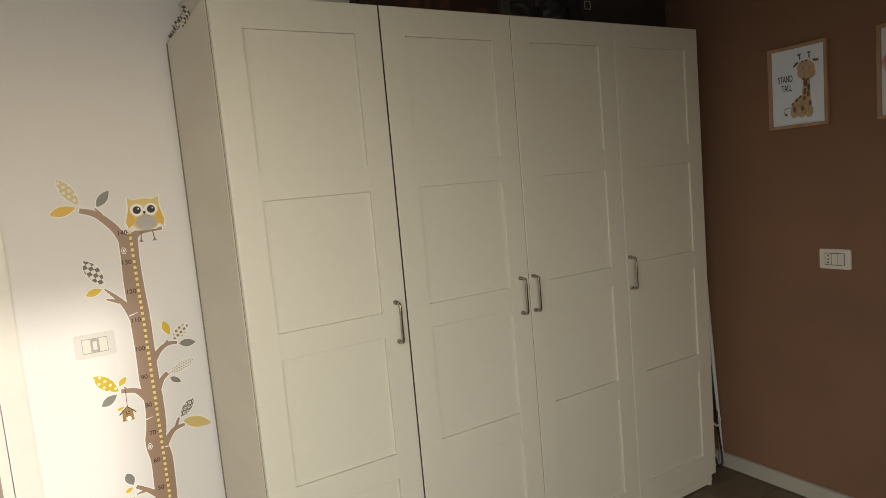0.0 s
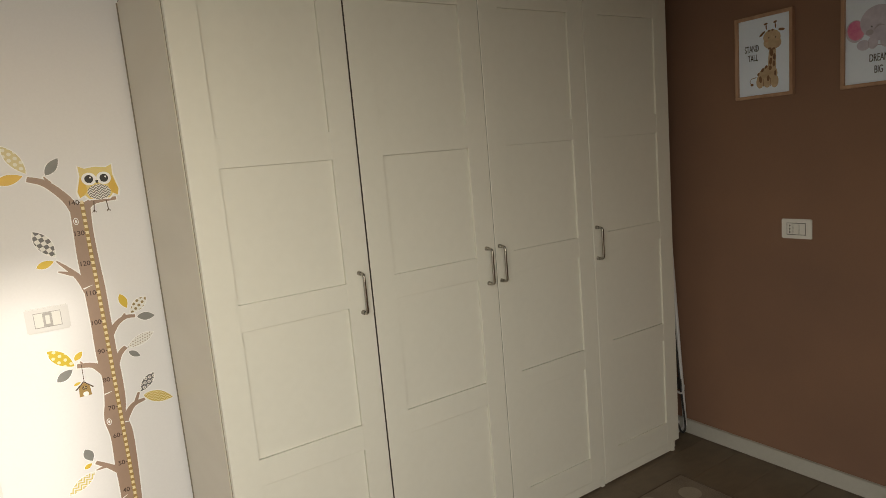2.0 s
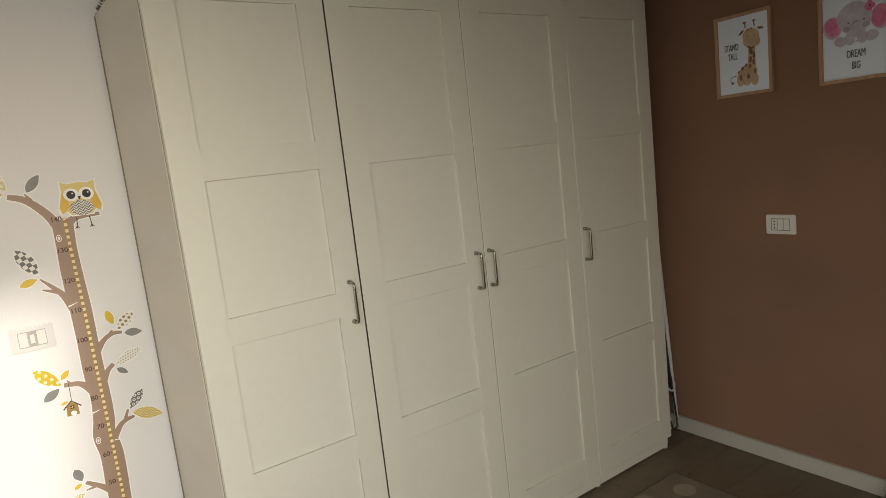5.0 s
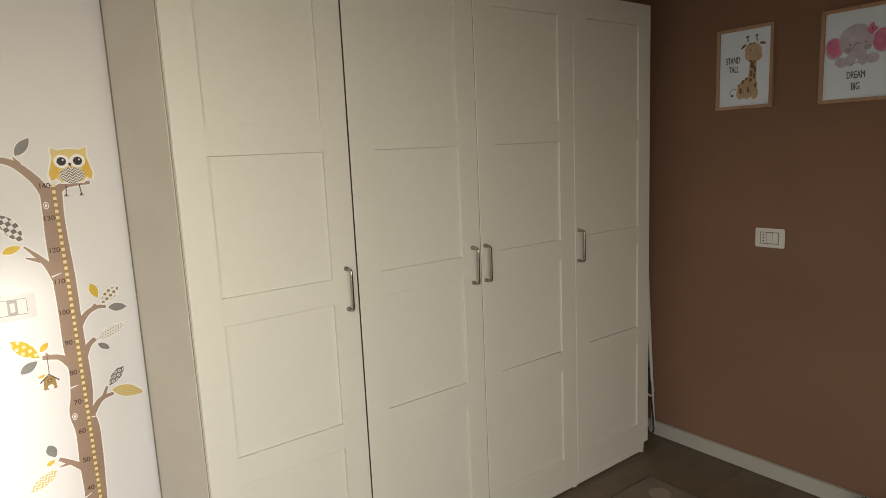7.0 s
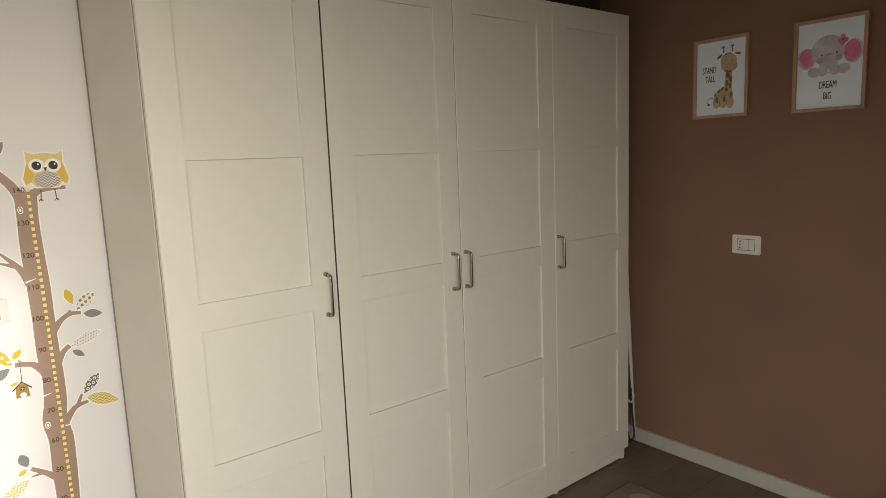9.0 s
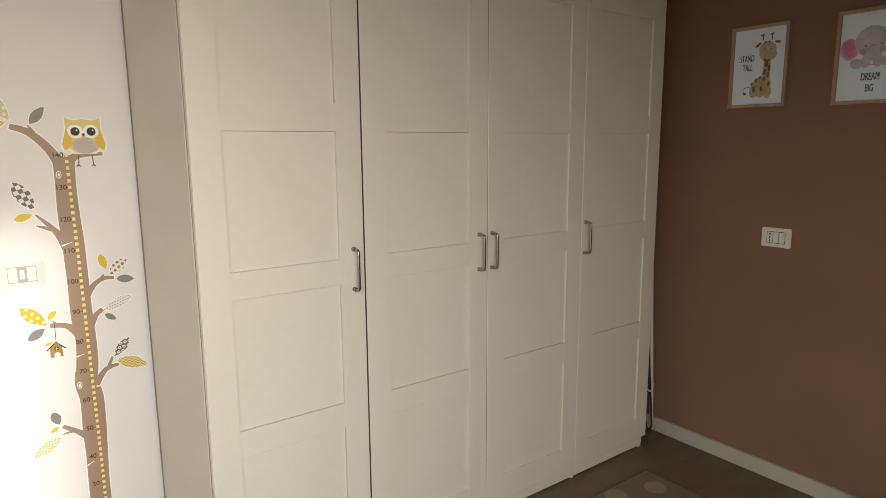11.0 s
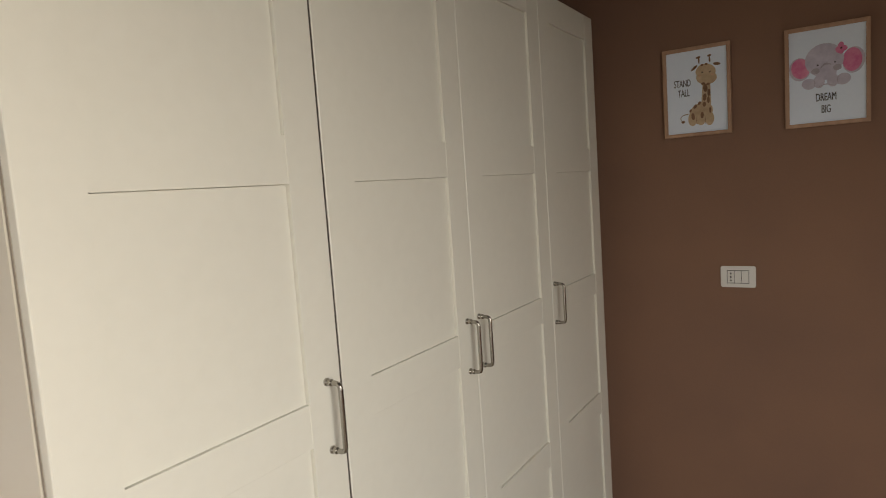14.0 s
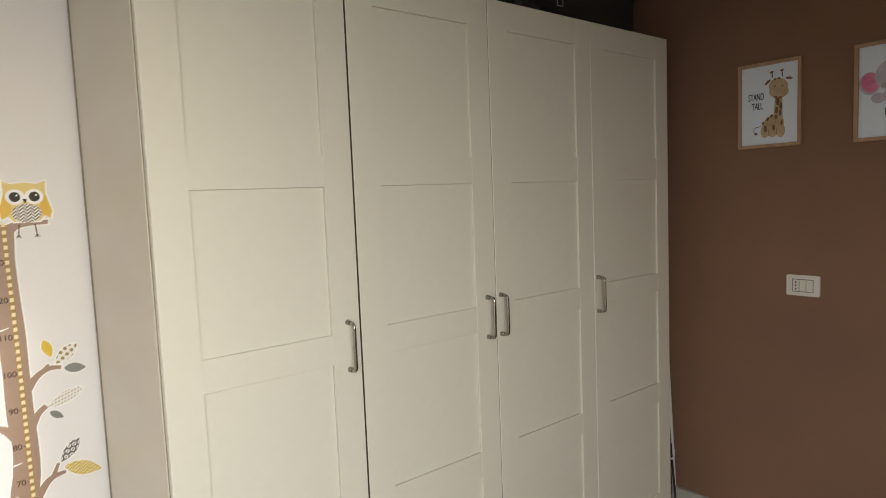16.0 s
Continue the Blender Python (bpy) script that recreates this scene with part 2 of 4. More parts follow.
M_RUST_PRINT = surface("rust_print", (0.05, 0.016, 0.007), (0.09, 0.030, 0.012), 0.6, broad=12, fine=120, relief=0.1)
M_BLACK_BAG = surface("black_bag_nylon", (0.012, 0.011, 0.012), (0.03, 0.026, 0.028), 0.55, broad=9, fine=120, relief=0.3)
M_GREY_CARD = surface("grey_card", (0.06, 0.05, 0.045), (0.085, 0.072, 0.065), 0.8, broad=6, fine=120, relief=0.1)
M_PLUSH_GREY = surface("pale_grey_plush", (0.065, 0.054, 0.042), (0.21, 0.18, 0.145), 0.95, broad=20, fine=120, relief=1.0)
M_PLUSH_DARK = surface("dark_grey_plush", (0.005, 0.004, 0.003), (0.065, 0.054, 0.042), 0.95, broad=24, fine=120, relief=1.0, share=0.75)
M_PLUSH_PINK = surface("pink_plush", (0.38, 0.10, 0.13), (0.54, 0.19, 0.22), 0.95, broad=18, fine=160, relief=0.8)
M_BLANKET = pattern("black_white_blanket_trim", "checks", (0.62, 0.59, 0.52), (0.10, 0.085, 0.07), 0.021, 38)
M_BLANKET_PLAIN = surface("white_blanket", (0.60, 0.57, 0.52), (0.70, 0.67, 0.61), 0.95, broad=12, fine=160, relief=0.6)


# ---- builders ----
def mesh_of(name, bm):
    me = bpy.data.meshes.new(name)
    bmesh.ops.recalc_face_normals(bm, faces=bm.faces)
    bm.to_mesh(me)
    bm.free()
    return me


def part(name, bm, material, parent=None, label="", smooth=False):
    me = mesh_of(name, bm) if isinstance(bm, bmesh.types.BMesh) else bm
    if not me.materials:
        me.materials.append(material)
    if smooth:
        for p in me.polygons:
            p.use_smooth = True
    ob = new(name, me)
    if parent is not None:
        ob.parent = parent
    if label:
        tagged(ob, label)
    return ob


def thing(name, label, category, group="", kind="", at=(0, 0, 0)):
    ob = new(name)
    ob.empty_display_size = 0.05
    ob.location = at
    return tagged(ob, label, category, group, kind)


def box(bm, lo, hi, bevel=0.0):
    b2 = bmesh.new()
    bmesh.ops.create_cube(b2, size=1.0)
    for v in b2.verts:
        v.co = [lo[i] + (v.co[i] + 0.5) * (hi[i] - lo[i]) for i in range(3)]
    if bevel:
        bmesh.ops.bevel(b2, geom=b2.edges[:], offset=bevel, segments=2, affect="EDGES")
    me = bpy.data.meshes.new("tmp")
    b2.to_mesh(me)
    b2.free()
    bm.from_mesh(me)
    bpy.data.meshes.remove(me)
    return bm


def boxed(lo, hi, bevel=0.0):
    return box(bmesh.new(), lo, hi, bevel)


def tube(bm, pts, r, segs=10, closed=False):
    """A round bar along a line of points."""
    pts = [Vector(p) for p in pts]
    rings = []
    for i, p in enumerate(pts):
        a = pts[i - 1] if (i or closed) else p
        c = pts[(i + 1) % len(pts)] if (i < len(pts) - 1 or closed) else p
        d = (c - a).normalized()
        side = d.cross(Vector((0.31, 0.57, 0.76))).normalized()
        up = d.cross(side)
        rings.append([bm.verts.new(p + r * (math.cos(k) * side + math.sin(k) * up)) for k in (2 * math.pi * j / segs for j in range(segs))])
    for i in range(len(rings) - (0 if closed else 1)):
        a, c = rings[i], rings[(i + 1) % len(rings)]
        for j in range(segs):
            bm.faces.new((a[j], a[(j + 1) % segs], c[(j + 1) % segs], c[j]))
    if not closed:
        bm.faces.new(rings[0])
        bm.faces.new(rings[-1][::-1])
    return bm


def rounded(pts, r, n=5):
    """A line of points with its corners rounded."""
    pts = [Vector(p) for p in pts]
    out = [pts[0]]
    for a, b, c in zip(pts, pts[1:], pts[2:]):
        p0, p1 = b + (a - b).normalized() * r, b + (c - b).normalized() * r
        out += [(1 - s) ** 2 * p0 + 2 * s * (1 - s) * b + s * s * p1 for s in (i / n for i in range(n + 1))]
    return out + [pts[-1]]


def slab(bm, outline, place, up, thick):
    """A flat piece from a 2D outline; place turns (u, v) into a point, up is the way it stands proud."""
    top = [bm.verts.new(place(u, v) + up * thick) for u, v in outline]
    low = [bm.verts.new(place(u, v)) for u, v in outline]
    bm.faces.new(top)
    n = len(top)
    for i in range(n):
        bm.faces.new((top[i], low[i], low[(i + 1) % n], top[(i + 1) % n]))
    return bm


def ellipse(u, v, ru, rv, turn=0.0, n=28):
    c, s = math.cos(radians(turn)), math.sin(radians(turn))
    return [(u + ru * math.cos(k) * c - rv * math.sin(k) * s, v + ru * math.cos(k) * s + rv * math.sin(k) * c) for k in (2 * math.pi * i / n for i in range(n))]


def leaf(a, b, width, n=10, grow=0.0):
    a, b = Vector(a), Vector(b)
    d = (b - a).normalized()
    a, b = a - d * grow, b + d * grow
    side = Vector((-d.y, d.x))
    out = []
    for sgn in (1, -1):
        for i in range(n):
            s = i / n if sgn > 0 else 1 - i / n
            w = (width / 2 + grow) * math.sin(math.pi * s ** 0.9) ** 0.85
            p = a.lerp(b, s) + side * w * sgn
            out.append((p.x, p.y))
    return out


def ribbon(pts, widths, grow=0.0, steps=6):
    """A curved, tapering strip: outline of a smooth line with a width at each point."""
    P = [Vector(p) for p in pts]
    line, wid = [], []
    for i in range(len(P) - 1):
        p0, p1, p2, p3 = P[max(i - 1, 0)], P[i], P[i + 1], P[min(i + 2, len(P) - 1)]
        for k in range(steps + (i == len(P) - 2)):
            s = k / steps
            line.append(0.5 * (2 * p1 + (p2 - p0) * s + (2 * p0 - 5 * p1 + 4 * p2 - p3) * s * s + (3 * p1 - p0 - 3 * p2 + p3) * s ** 3))
            wid.append(widths[i] * (1 - s) + widths[i + 1] * s)
    left, right = [], []
    for i, p in enumerate(line):
        d = (line[min(i + 1, len(line) - 1)] - line[max(i - 1, 0)]).normalized()
        n = Vector((-d.y, d.x)) * (wid[i] / 2 + grow)
        q = p - d * grow if i == 0 else p + d * grow if i == len(line) - 1 else p
        left.append(tuple(q + n))
        right.append(tuple(q - n))
    return left + right[::-1]


def lettering(text, size, m, bold=0.0, narrow=1.0):
    """A flat mesh of letters with Blender's own font, centred, at the pose m."""
    cu = bpy.data.curves.new("letters", "FONT")
    cu.body, cu.size, cu.align_x, cu.align_y, cu.extrude, cu.offset = text, size, "CENTER", "CENTER", 0.0001, bold
    ob = new("letters", cu)
    bpy.context.view_layer.update()
    me = bpy.data.meshes.new_from_object(ob.evaluated_get(bpy.context.evaluated_depsgraph_get()))
    bpy.data.objects.remove(ob)
    me.transform(m @ Matrix.Diagonal((narrow, 1, 1, 1)))
    return me


def blob(bm, at, radii, turn=(0, 0, 0), rough=0.05, seed=0.0, detail=4):
    """A stuffed, slightly uneven round form."""
    b2 = bmesh.new()
    bmesh.ops.create_icosphere(b2, subdivisions=detail, radius=1)
    m = Euler([radians(a) for a in turn]).to_matrix()
    for v in b2.verts:
        k = 1 + rough * noise.noise(v.co * 2.2 + Vector((seed, seed, 0))) + rough * 0.45 * noise.noise(v.co * 9 + Vector((seed, 0, seed))) + rough * 0.3 * noise.noise(v.co * 24)
        v.co = Vector(at) + m @ Vector([v.co[i] * radii[i] * k for i in range(3)])
    me = bpy.data.meshes.new("tmp")
    b2.to_mesh(me)
    b2.free()
    bm.from_mesh(me)
    bpy.data.meshes.remove(me)
    return bm


# ---- structure ----
def structure(name, bm, material, label, category):
    return tagged(part(name, bm, material), label, category, "", "structure")


T = 0.12
OPEN_X = (-1.46, -0.645)        # doorway to the hall
OPEN_TOP = 2.06
bm = bmesh.new()
box(bm, (OPEN_X[1], WALL_Y, -0.02), (WALL_X + T, WALL_Y + T, 2.6))
box(bm, (LEFT_X - T, WALL_Y, -0.02), (OPEN_X[0], WALL_Y + T, 2.6))
box(bm, (OPEN_X[0], WALL_Y, OPEN_TOP), (OPEN_X[1], WALL_Y + T, 2.6))
structure("wall_north", bm, M_WALL, "white painted wall behind the wardrobe with a doorway", "wall")
structure("wall_east", boxed((WALL_X, BACK_Y - T, -0.02), (WALL_X + T, WALL_Y, 2.6)), M_BROWN, "matt brown painted accent wall with framed prints", "wall")
structure("wall_west", boxed((LEFT_X - T, BACK_Y - T, -0.02), (LEFT_X, WALL_Y, 2.6)), M_WALL, "plain white painted wall closing the room", "wall")
V_END = (SLOPE_TOP.y - BACK_Y) / 0.848
bm = bmesh.new()
for (x0, x1), (v0, v1) in [((LEFT_X, WIN_X[0]), (0, V_END)), ((WIN_X[1], WALL_X), (0, V_END)), (WIN_X, (0, WIN_V[0])), (WIN_X, (WIN_V[1], V_END))]:
    lo = [bm.verts.new(SLOPE_TOP + DOWN * v + Vector((x, 0, 0))) for x, v in ((x0, v0), (x1, v0), (x1, v1), (x0, v1))]
    hi = [bm.verts.new(v.co - INWARD * 0.05) for v in lo]
    bm.faces.new(lo)
    bm.faces.new(hi)
    for i in range(4):
        bm.faces.new((lo[i], lo[(i + 1) % 4], hi[(i + 1) % 4], hi[i]))
structure("wall_slope", bm, M_WALL, "steep white lower roof slope with a window opening", "wall")
structure("wall_south", boxed((LEFT_X, BACK_Y - T, -0.02), (WALL_X, BACK_Y, SLOPE_TOP.z - 0.53 * V_END)), M_BROWN, "low brown painted knee wall", "wall")

# sloping ceiling
bm = bmesh.new()
for (x0, x1), (y0, y1) in [((LEFT_X - T, WALL_X + T), (SLOPE_TOP.y - 0.06, WALL_Y + T))]:
    lo = [bm.verts.new((x, y, ceil_z(y))) for x, y in ((x0, y0), (x1, y0), (x1, y1), (x0, y1))]
    hi = [bm.verts.new(v.co + Vector((0, 0, 0.06))) for v in lo]
    bm.faces.new(lo)
    bm.faces.new(hi)
    for i in range(4):
        bm.faces.new((lo[i], lo[(i + 1) % 4], hi[(i + 1) % 4], hi[i]))
structure("ceiling", bm, M_CEIL, "white sloping attic ceiling, coloured darker to bounce less light", "ceiling")

bm = bmesh.new()
for y0, y1 in ((SLOPE_TOP.y, WALL_Y),):
    vs = []
    for y in (y0, y1):
        z = ceil_z(y)
        vs.append([bm.verts.new(p) for p in ((WALL_X - 0.016, y, z), (WALL_X, y, z), (WALL_X, y, z - 0.034), (WALL_X - 0.010, y, z - 0.034), (WALL_X - 0.016, y, z - 0.026))])
    for i in range(5):
        bm.faces.new((vs[0][i], vs[0][(i + 1) % 5], vs[1][(i + 1) % 5], vs[1][i]))
structure("trim_ceiling", bm, M_TRIM, "narrow white trim along the sloping ceiling", "trim")

bm = bmesh.new()
box(bm, (WALL_X - 0.018, -1.9, FLOOR_Z + 0.003), (WALL_X, WALL_Y - 0.002, FLOOR_Z + 0.072), 0.002)
box(bm, (WALL_X - 0.010, -1.9, FLOOR_Z), (WALL_X, WALL_Y - 0.002, FLOOR_Z + 0.0028))
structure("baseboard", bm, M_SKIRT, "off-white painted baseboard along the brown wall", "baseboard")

# door surround of the hall doorway
bm = bmesh.new()
for x0, x1 in ((-0.641, -0.571), (OPEN_X[0] - 0.096, OPEN_X[0] - 0.026)):
    box(bm, (x0, WALL_Y - 0.012, 0.0), (x1, WALL_Y - 0.0005, OPEN_TOP + 0.026), 0.004)
box(bm, (OPEN_X[0] - 0.096, WALL_Y - 0.012, OPEN_TOP + 0.028), (-0.571, WALL_Y - 0.0005, OPEN_TOP + 0.098), 0.004)
structure("trim_doorway", bm, M_TRIM, "white enamelled casing round the hall doorway", "trim")
bm = bmesh.new()
box(bm, (-0.667, WALL_Y - 0.006, 0.0), (-0.647, WALL_Y + T + 0.005, OPEN_TOP), 0.002)
box(bm, (-0.680, WALL_Y + 0.035, 0.0), (-0.668, WALL_Y + 0.05, OPEN_TOP), 0.001)
box(bm, (OPEN_X[0] - 0.004, WALL_Y - 0.006, 0.0), (OPEN_X[0] + 0.016, WALL_Y + T + 0.005, OPEN_TOP), 0.002)
structure("trim_door_lining", bm, M_TRIM, "white door lining inside the hall doorway", "trim")

# hall behind the doorway
bm = bmesh.new()
HY0, HY1 = WALL_Y + T, 2.15
box(bm, (-2.4, HY1, -0.02), (0.4, HY1 + 0.1, 2.45))
box(bm, (-2.5, HY0, -0.02), (-2.4, HY1 + 0.1, 2.45))
box(bm, (0.4, HY0, -0.02), (0.5, HY1 + 0.1, 2.45))
structure("wall_hall", bm, M_HALL_WALL, "taupe painted hall walls beyond the doorway", "wall")
structure("ceiling_hall", boxed((-2.5, HY0, 2.45), (0.5, HY1 + 0.1, 2.5)), M_CEIL, "plain white hall ceiling in the same dimmed colour", "ceiling")
structure("floor_hall", boxed((-2.4, WALL_Y, -0.05), (0.4, HY1, FLOOR_Z)), M_HALL_FLOOR, "reddish brown wooden hall floor", "floor")
FLOOR = structure("floor", boxed((LEFT_X, BACK_Y, -0.05), (WALL_X, WALL_Y, -0.002)), M_GROUT, "grey-brown wood-look tiled floor", "floor")
FLOOR.location.z = FLOOR_Z


# ---- wardrobe ----
DOOR_W = PITCH - 0.003
STILE, RAIL_ZS = 0.083, ((1.549, 1.944), (1.082, 1.467), (0.616, 1.003), (0.140, 0.534))


def door_frame_mesh():
    """A door with four sunk fields; local x from 0 to DOOR_W, front at y = 0."""
    bm = bmesh.new()
    e, deep, thick, back = 0.0015, 0.0125, 0.019, 0.0008
    ease = 0.0008
    xs = [0, e, STILE, DOOR_W - STILE, DOOR_W - e, DOOR_W]
    zs = [DOOR_LOW, DOOR_LOW + e]
    for lo, hi in sorted(RAIL_ZS):
        zs += [lo, hi]
    zs += [DOOR_TOP - e, DOOR_TOP]

    def quad(*pts):
        bm.faces.new([bm.verts.new(p) for p in pts])

    def y_at(i, j):
        return e if i in (0, 5) or j in (0, len(zs) - 1) else 0.0

    for j in range(len(zs) - 1):
        z0, z1 = zs[j], zs[j + 1]
        for i in range(5):
            x0, x1 = xs[i], xs[i + 1]
            if i == 2 and (z0, z1) in RAIL_ZS:
                a = [(x0, 0, z0), (x1, 0, z0), (x1, 0, z1), (x0, 0, z1)]
                b = [(x0, deep, z0), (x1, deep, z0), (x1, deep, z1), (x0, deep, z1)]
                for k in range(4):
                    p, q = a[k], a[(k + 1) % 4]
                    if k in (0, 2):
                        y = back + (ease if k == 2 else 0)
                        p, q = (p[0], y, p[2]), (q[0], y, q[2])
                    quad(p, q, b[(k + 1) % 4], b[k])
                continue
            if i == 2:
                ya, yb = back + y_at(2, j), back + y_at(2, j + 1)
                low = z0
                if (zs[j - 1], z0) in RAIL_ZS:
                    low = z0 + ease
                    quad((x0, ya + ease, z0), (x1, ya + ease, z0), (x1, ya, low), (x0, ya, low))
                quad((x0, ya, low), (x1, ya, low), (x1, yb, z1), (x0, yb, z1))
                for x in (x0, x1):
                    quad((x, y_at(2, j), z0), (x, ya, z0), (x, yb, z1), (x, y_at(2, j + 1), z1))
                continue
            quad((x0, y_at(i, j), z0), (x1, y_at(i + 1, j), z0), (x1, y_at(i + 1, j + 1), z1), (x0, y_at(i, j + 1), z1))
    W, L, U = DOOR_W, DOOR_LOW, DOOR_TOP
    quad((0, e, L), (0, e, U), (0, thick, U), (0, thick, L))
    quad((W, e, L), (W, e, U), (W, thick, U), (W, thick, L))
    quad((0, e, L), (W, e, L), (W, thick, L), (0, thick, L))
    quad((0, e, U), (W, e, U), (W, thick, U), (0, thick, U))
    quad((0, thick, L), (W, thick, L), (W, thick, U), (0, thick, U))
    bmesh.ops.remove_doubles(bm, verts=bm.verts, dist=1e-5)
    return mesh_of("door", bm)


def panel_mesh(lo, hi):
    """A field set into its frame with a hairline joint all round."""
    c = 0.0008
    low = 0.0013 if lo == RAIL_ZS[2][0] else 0.0005   # the third field sits a little high in its frame
    return mesh_of("panel", boxed((STILE + 0.0002, 0.0072, lo + low), (DOOR_W - STILE - 0.0016, 0.0124, hi - c)))


HANDLE_ZS = (0.983, 1.110)


def handle_mesh():
    """A bowed round bar; middle of its foot line at x = 0, door at y = 0."""
    z0, z1 = HANDLE_ZS
    out = 0.033
    return mesh_of("handle", tube(bmesh.new(), rounded([(0, -0.002, z0), (0, -out, z0), (0, -out, z1), (0, -0.002, z1)], 0.012, 7), 0.0048, 16))


def collar_mesh():
    """A turned foot ring: a flat rose, a narrow waist and a raised bead."""
    bm = bmesh.new()
    rings = []
    for y, rad in ((0.0, 0.0076), (-0.0030, 0.0076), (-0.0042, 0.0068), (-0.0055, 0.0056), (-0.0085, 0.0056), (-0.0100, 0.0066), (-0.0125, 0.0066), (-0.0138, 0.0050)):
        rings.append([bm.verts.new((rad * math.cos(k), y, rad * math.sin(k))) for k in (2 * math.pi * i / 18 for i in range(18))])
    for lo, hi in zip(rings, rings[1:]):
        for i in range(18):
            bm.faces.new((lo[i], lo[(i + 1) % 18], hi[(i + 1) % 18], hi[i]))
    return mesh_of("collar", bm)


DOOR_ME, HANDLE_ME, COLLAR_ME = door_frame_mesh(), handle_mesh(), collar_mesh()
PANEL_MES = [panel_mesh(lo, hi) for lo, hi in RAIL_ZS]
for me in (DOOR_ME, *PANEL_MES):
    me.materials.append(M_LACQUER)
for me in (HANDLE_ME, COLLAR_ME):
    me.materials.append(M_NICKEL)
    for p in me.polygons:
        p.use_smooth = True
HANG = (-0.0008, 0.0016, 0.0008, 0.0)   # how the doors are hung: the first gap is the widest


def wardrobe_unit(first, count):
    """A carcass with one or two doors; its sides run down to the floor as feet and the plinth hangs between them."""
    last = first + count
    x0 = DOOR_X0 + PITCH * first + (0.0005 if first else -0.0025)
    x1 = DOOR_X0 + PITCH * last - (0.0005 if last < 4 else -0.001)
    kind = "single" if count == 1 else "two"
    unit = thing("wardrobe", f"tall white {kind}-door wardrobe with sunk-panel doors against the wall", "wardrobe", "wardrobe units side by side")
    y0, y1, th = 0.0235, WALL_Y - 0.024, 0.018
    lab = "cream foil-covered side panel"
    side = part("side_panel", boxed((0, 0, FLOOR_Z), (th, y1 - y0, DOOR_TOP - 0.004), 0.0012), M_CARCASS, unit, lab)
    side.location = (x0, y0, 0)
    if not first:   # the outer side stands a little out of square
        side.rotation_euler = (0, 0, radians(2.75))
        # added brown strip that draws the shadow line where the side meets the wall
        part("back_shade_strip", boxed((-0.0032, y1 - y0 + 0.0005, FLOOR_Z + 0.004), (0.010, y1 - y0 + 0.0045, DOOR_TOP - 0.006)), M_EDGE_SHADE, side, "brown added strip standing for the shadow gap at the wall")
    part("side_panel", boxed((x1 - th, y0, FLOOR_Z), (x1, y1, DOOR_TOP - 0.004), 0.0012), M_CARCASS, unit, lab)
    part("top_panel", boxed((x0 + th, y0, DOOR_TOP - 0.024), (x1 - th, y1, DOOR_TOP - 0.006), 0.001), M_CARCASS, unit)
    part("bottom_panel", boxed((x0 + th, y0, 0.062), (x1 - th, y1, 0.080), 0.001), M_CARCASS, unit)
    part("back_panel", boxed((x0 + th, y1 - 0.006, 0.080), (x1 - th, y1, DOOR_TOP - 0.024)), M_CARCASS, unit)
    inset = 0.033 if last == 4 else 0.001
    part("foot", boxed((x1 - inset - 0.019, 0.0030, FLOOR_Z), (x1 - inset, 0.0225, DOOR_LOW - 0.0012), 0.0008), M_LACQUER, unit, "low white foot at the end of the plinth")
    part("plinth", boxed((x0 + 0.001, 0.0036, FLOOR_Z + 0.007), (x1 - inset - 0.0195, 0.0225, DOOR_LOW - 0.0012), 0.0006), M_LACQUER, unit, "low white plinth board")
    for k in range(first, last):
        d = part("door", DOOR_ME, M_LACQUER, unit, "closed white lacquered door with four fields")
        d.location = (DOOR_X0 + 0.0015 + PITCH * k + HANG[k], 0, 0)
        for me in PANEL_MES:
            part("panel", me, M_LACQUER, d)
        if k == 0:
            # added strip: shade of the slit behind the door, put in as colour
            part("shade_strip", boxed((-0.0014, 0.0192, DOOR_LOW + 0.002), (0.006, 0.0232, DOOR_TOP - 0.008)), M_EDGE_SHADE, d, "brown added strip standing for the shade behind the door edge")
        if k in (1, 2):
            w = 0.0016 if k == 1 else 0.0008
            # added strip: its dark colour paints the shade between two doors
            part("shade_strip", boxed((-w, 0.0022, DOOR_LOW + 0.002), (-0.0001, 0.0175, DOOR_TOP - 0.002)), M_GAP_SHADE, d, "dark added strip standing for the shade in the gap")
        h = part("handle", HANDLE_ME, M_NICKEL, d, "bowed brushed nickel bar handle")
        h.location = ((DOOR_W - 0.0375, DOOR_W - 0.040, 0.017, 0.017)[k], 0, 0)
        for z in HANDLE_ZS:
            c = part("collar", COLLAR_ME, M_NICKEL, h)
            c.location.z = z
    return unit


wardrobe_unit(0, 1)
wardrobe_unit(1, 2)
wardrobe_unit(3, 1)


# ---- things on top of the wardrobe ----
TOP = DOOR_TOP - 0.006
case = thing("printed_box", "dark red printed cardboard box on top of the wardrobe", "cardboard box")
part("body", boxed((0.64, 0.16, TOP), (1.085, 0.50, TOP + 0.150), 0.004), M_RED_CASE, case)
part("lid", boxed((0.637, 0.157, TOP + 0.152), (1.088, 0.503, TOP + 0.176), 0.003), M_RED_CASE, case)
for x0, x1, z0, z1 in ((0.70, 0.745, 0.035, 0.095), (0.765, 0.79, 0.02, 0.12), (0.83, 0.87, 0.05, 0.105), (0.985, 1.035, 0.03, 0.075)):
    part("printed_patch", boxed((x0, 0.1590, TOP + z0), (x1, 0.1597, TOP + z1)), M_RUST_PRINT, case, "rust-coloured printed patch")
tagged(part("folder", boxed((1.098, 0.15, TOP), (1.138, 0.45, TOP + 0.17), 0.003), M_GREY_CARD), "grey cardboard folder standing on the wardrobe", "folder")
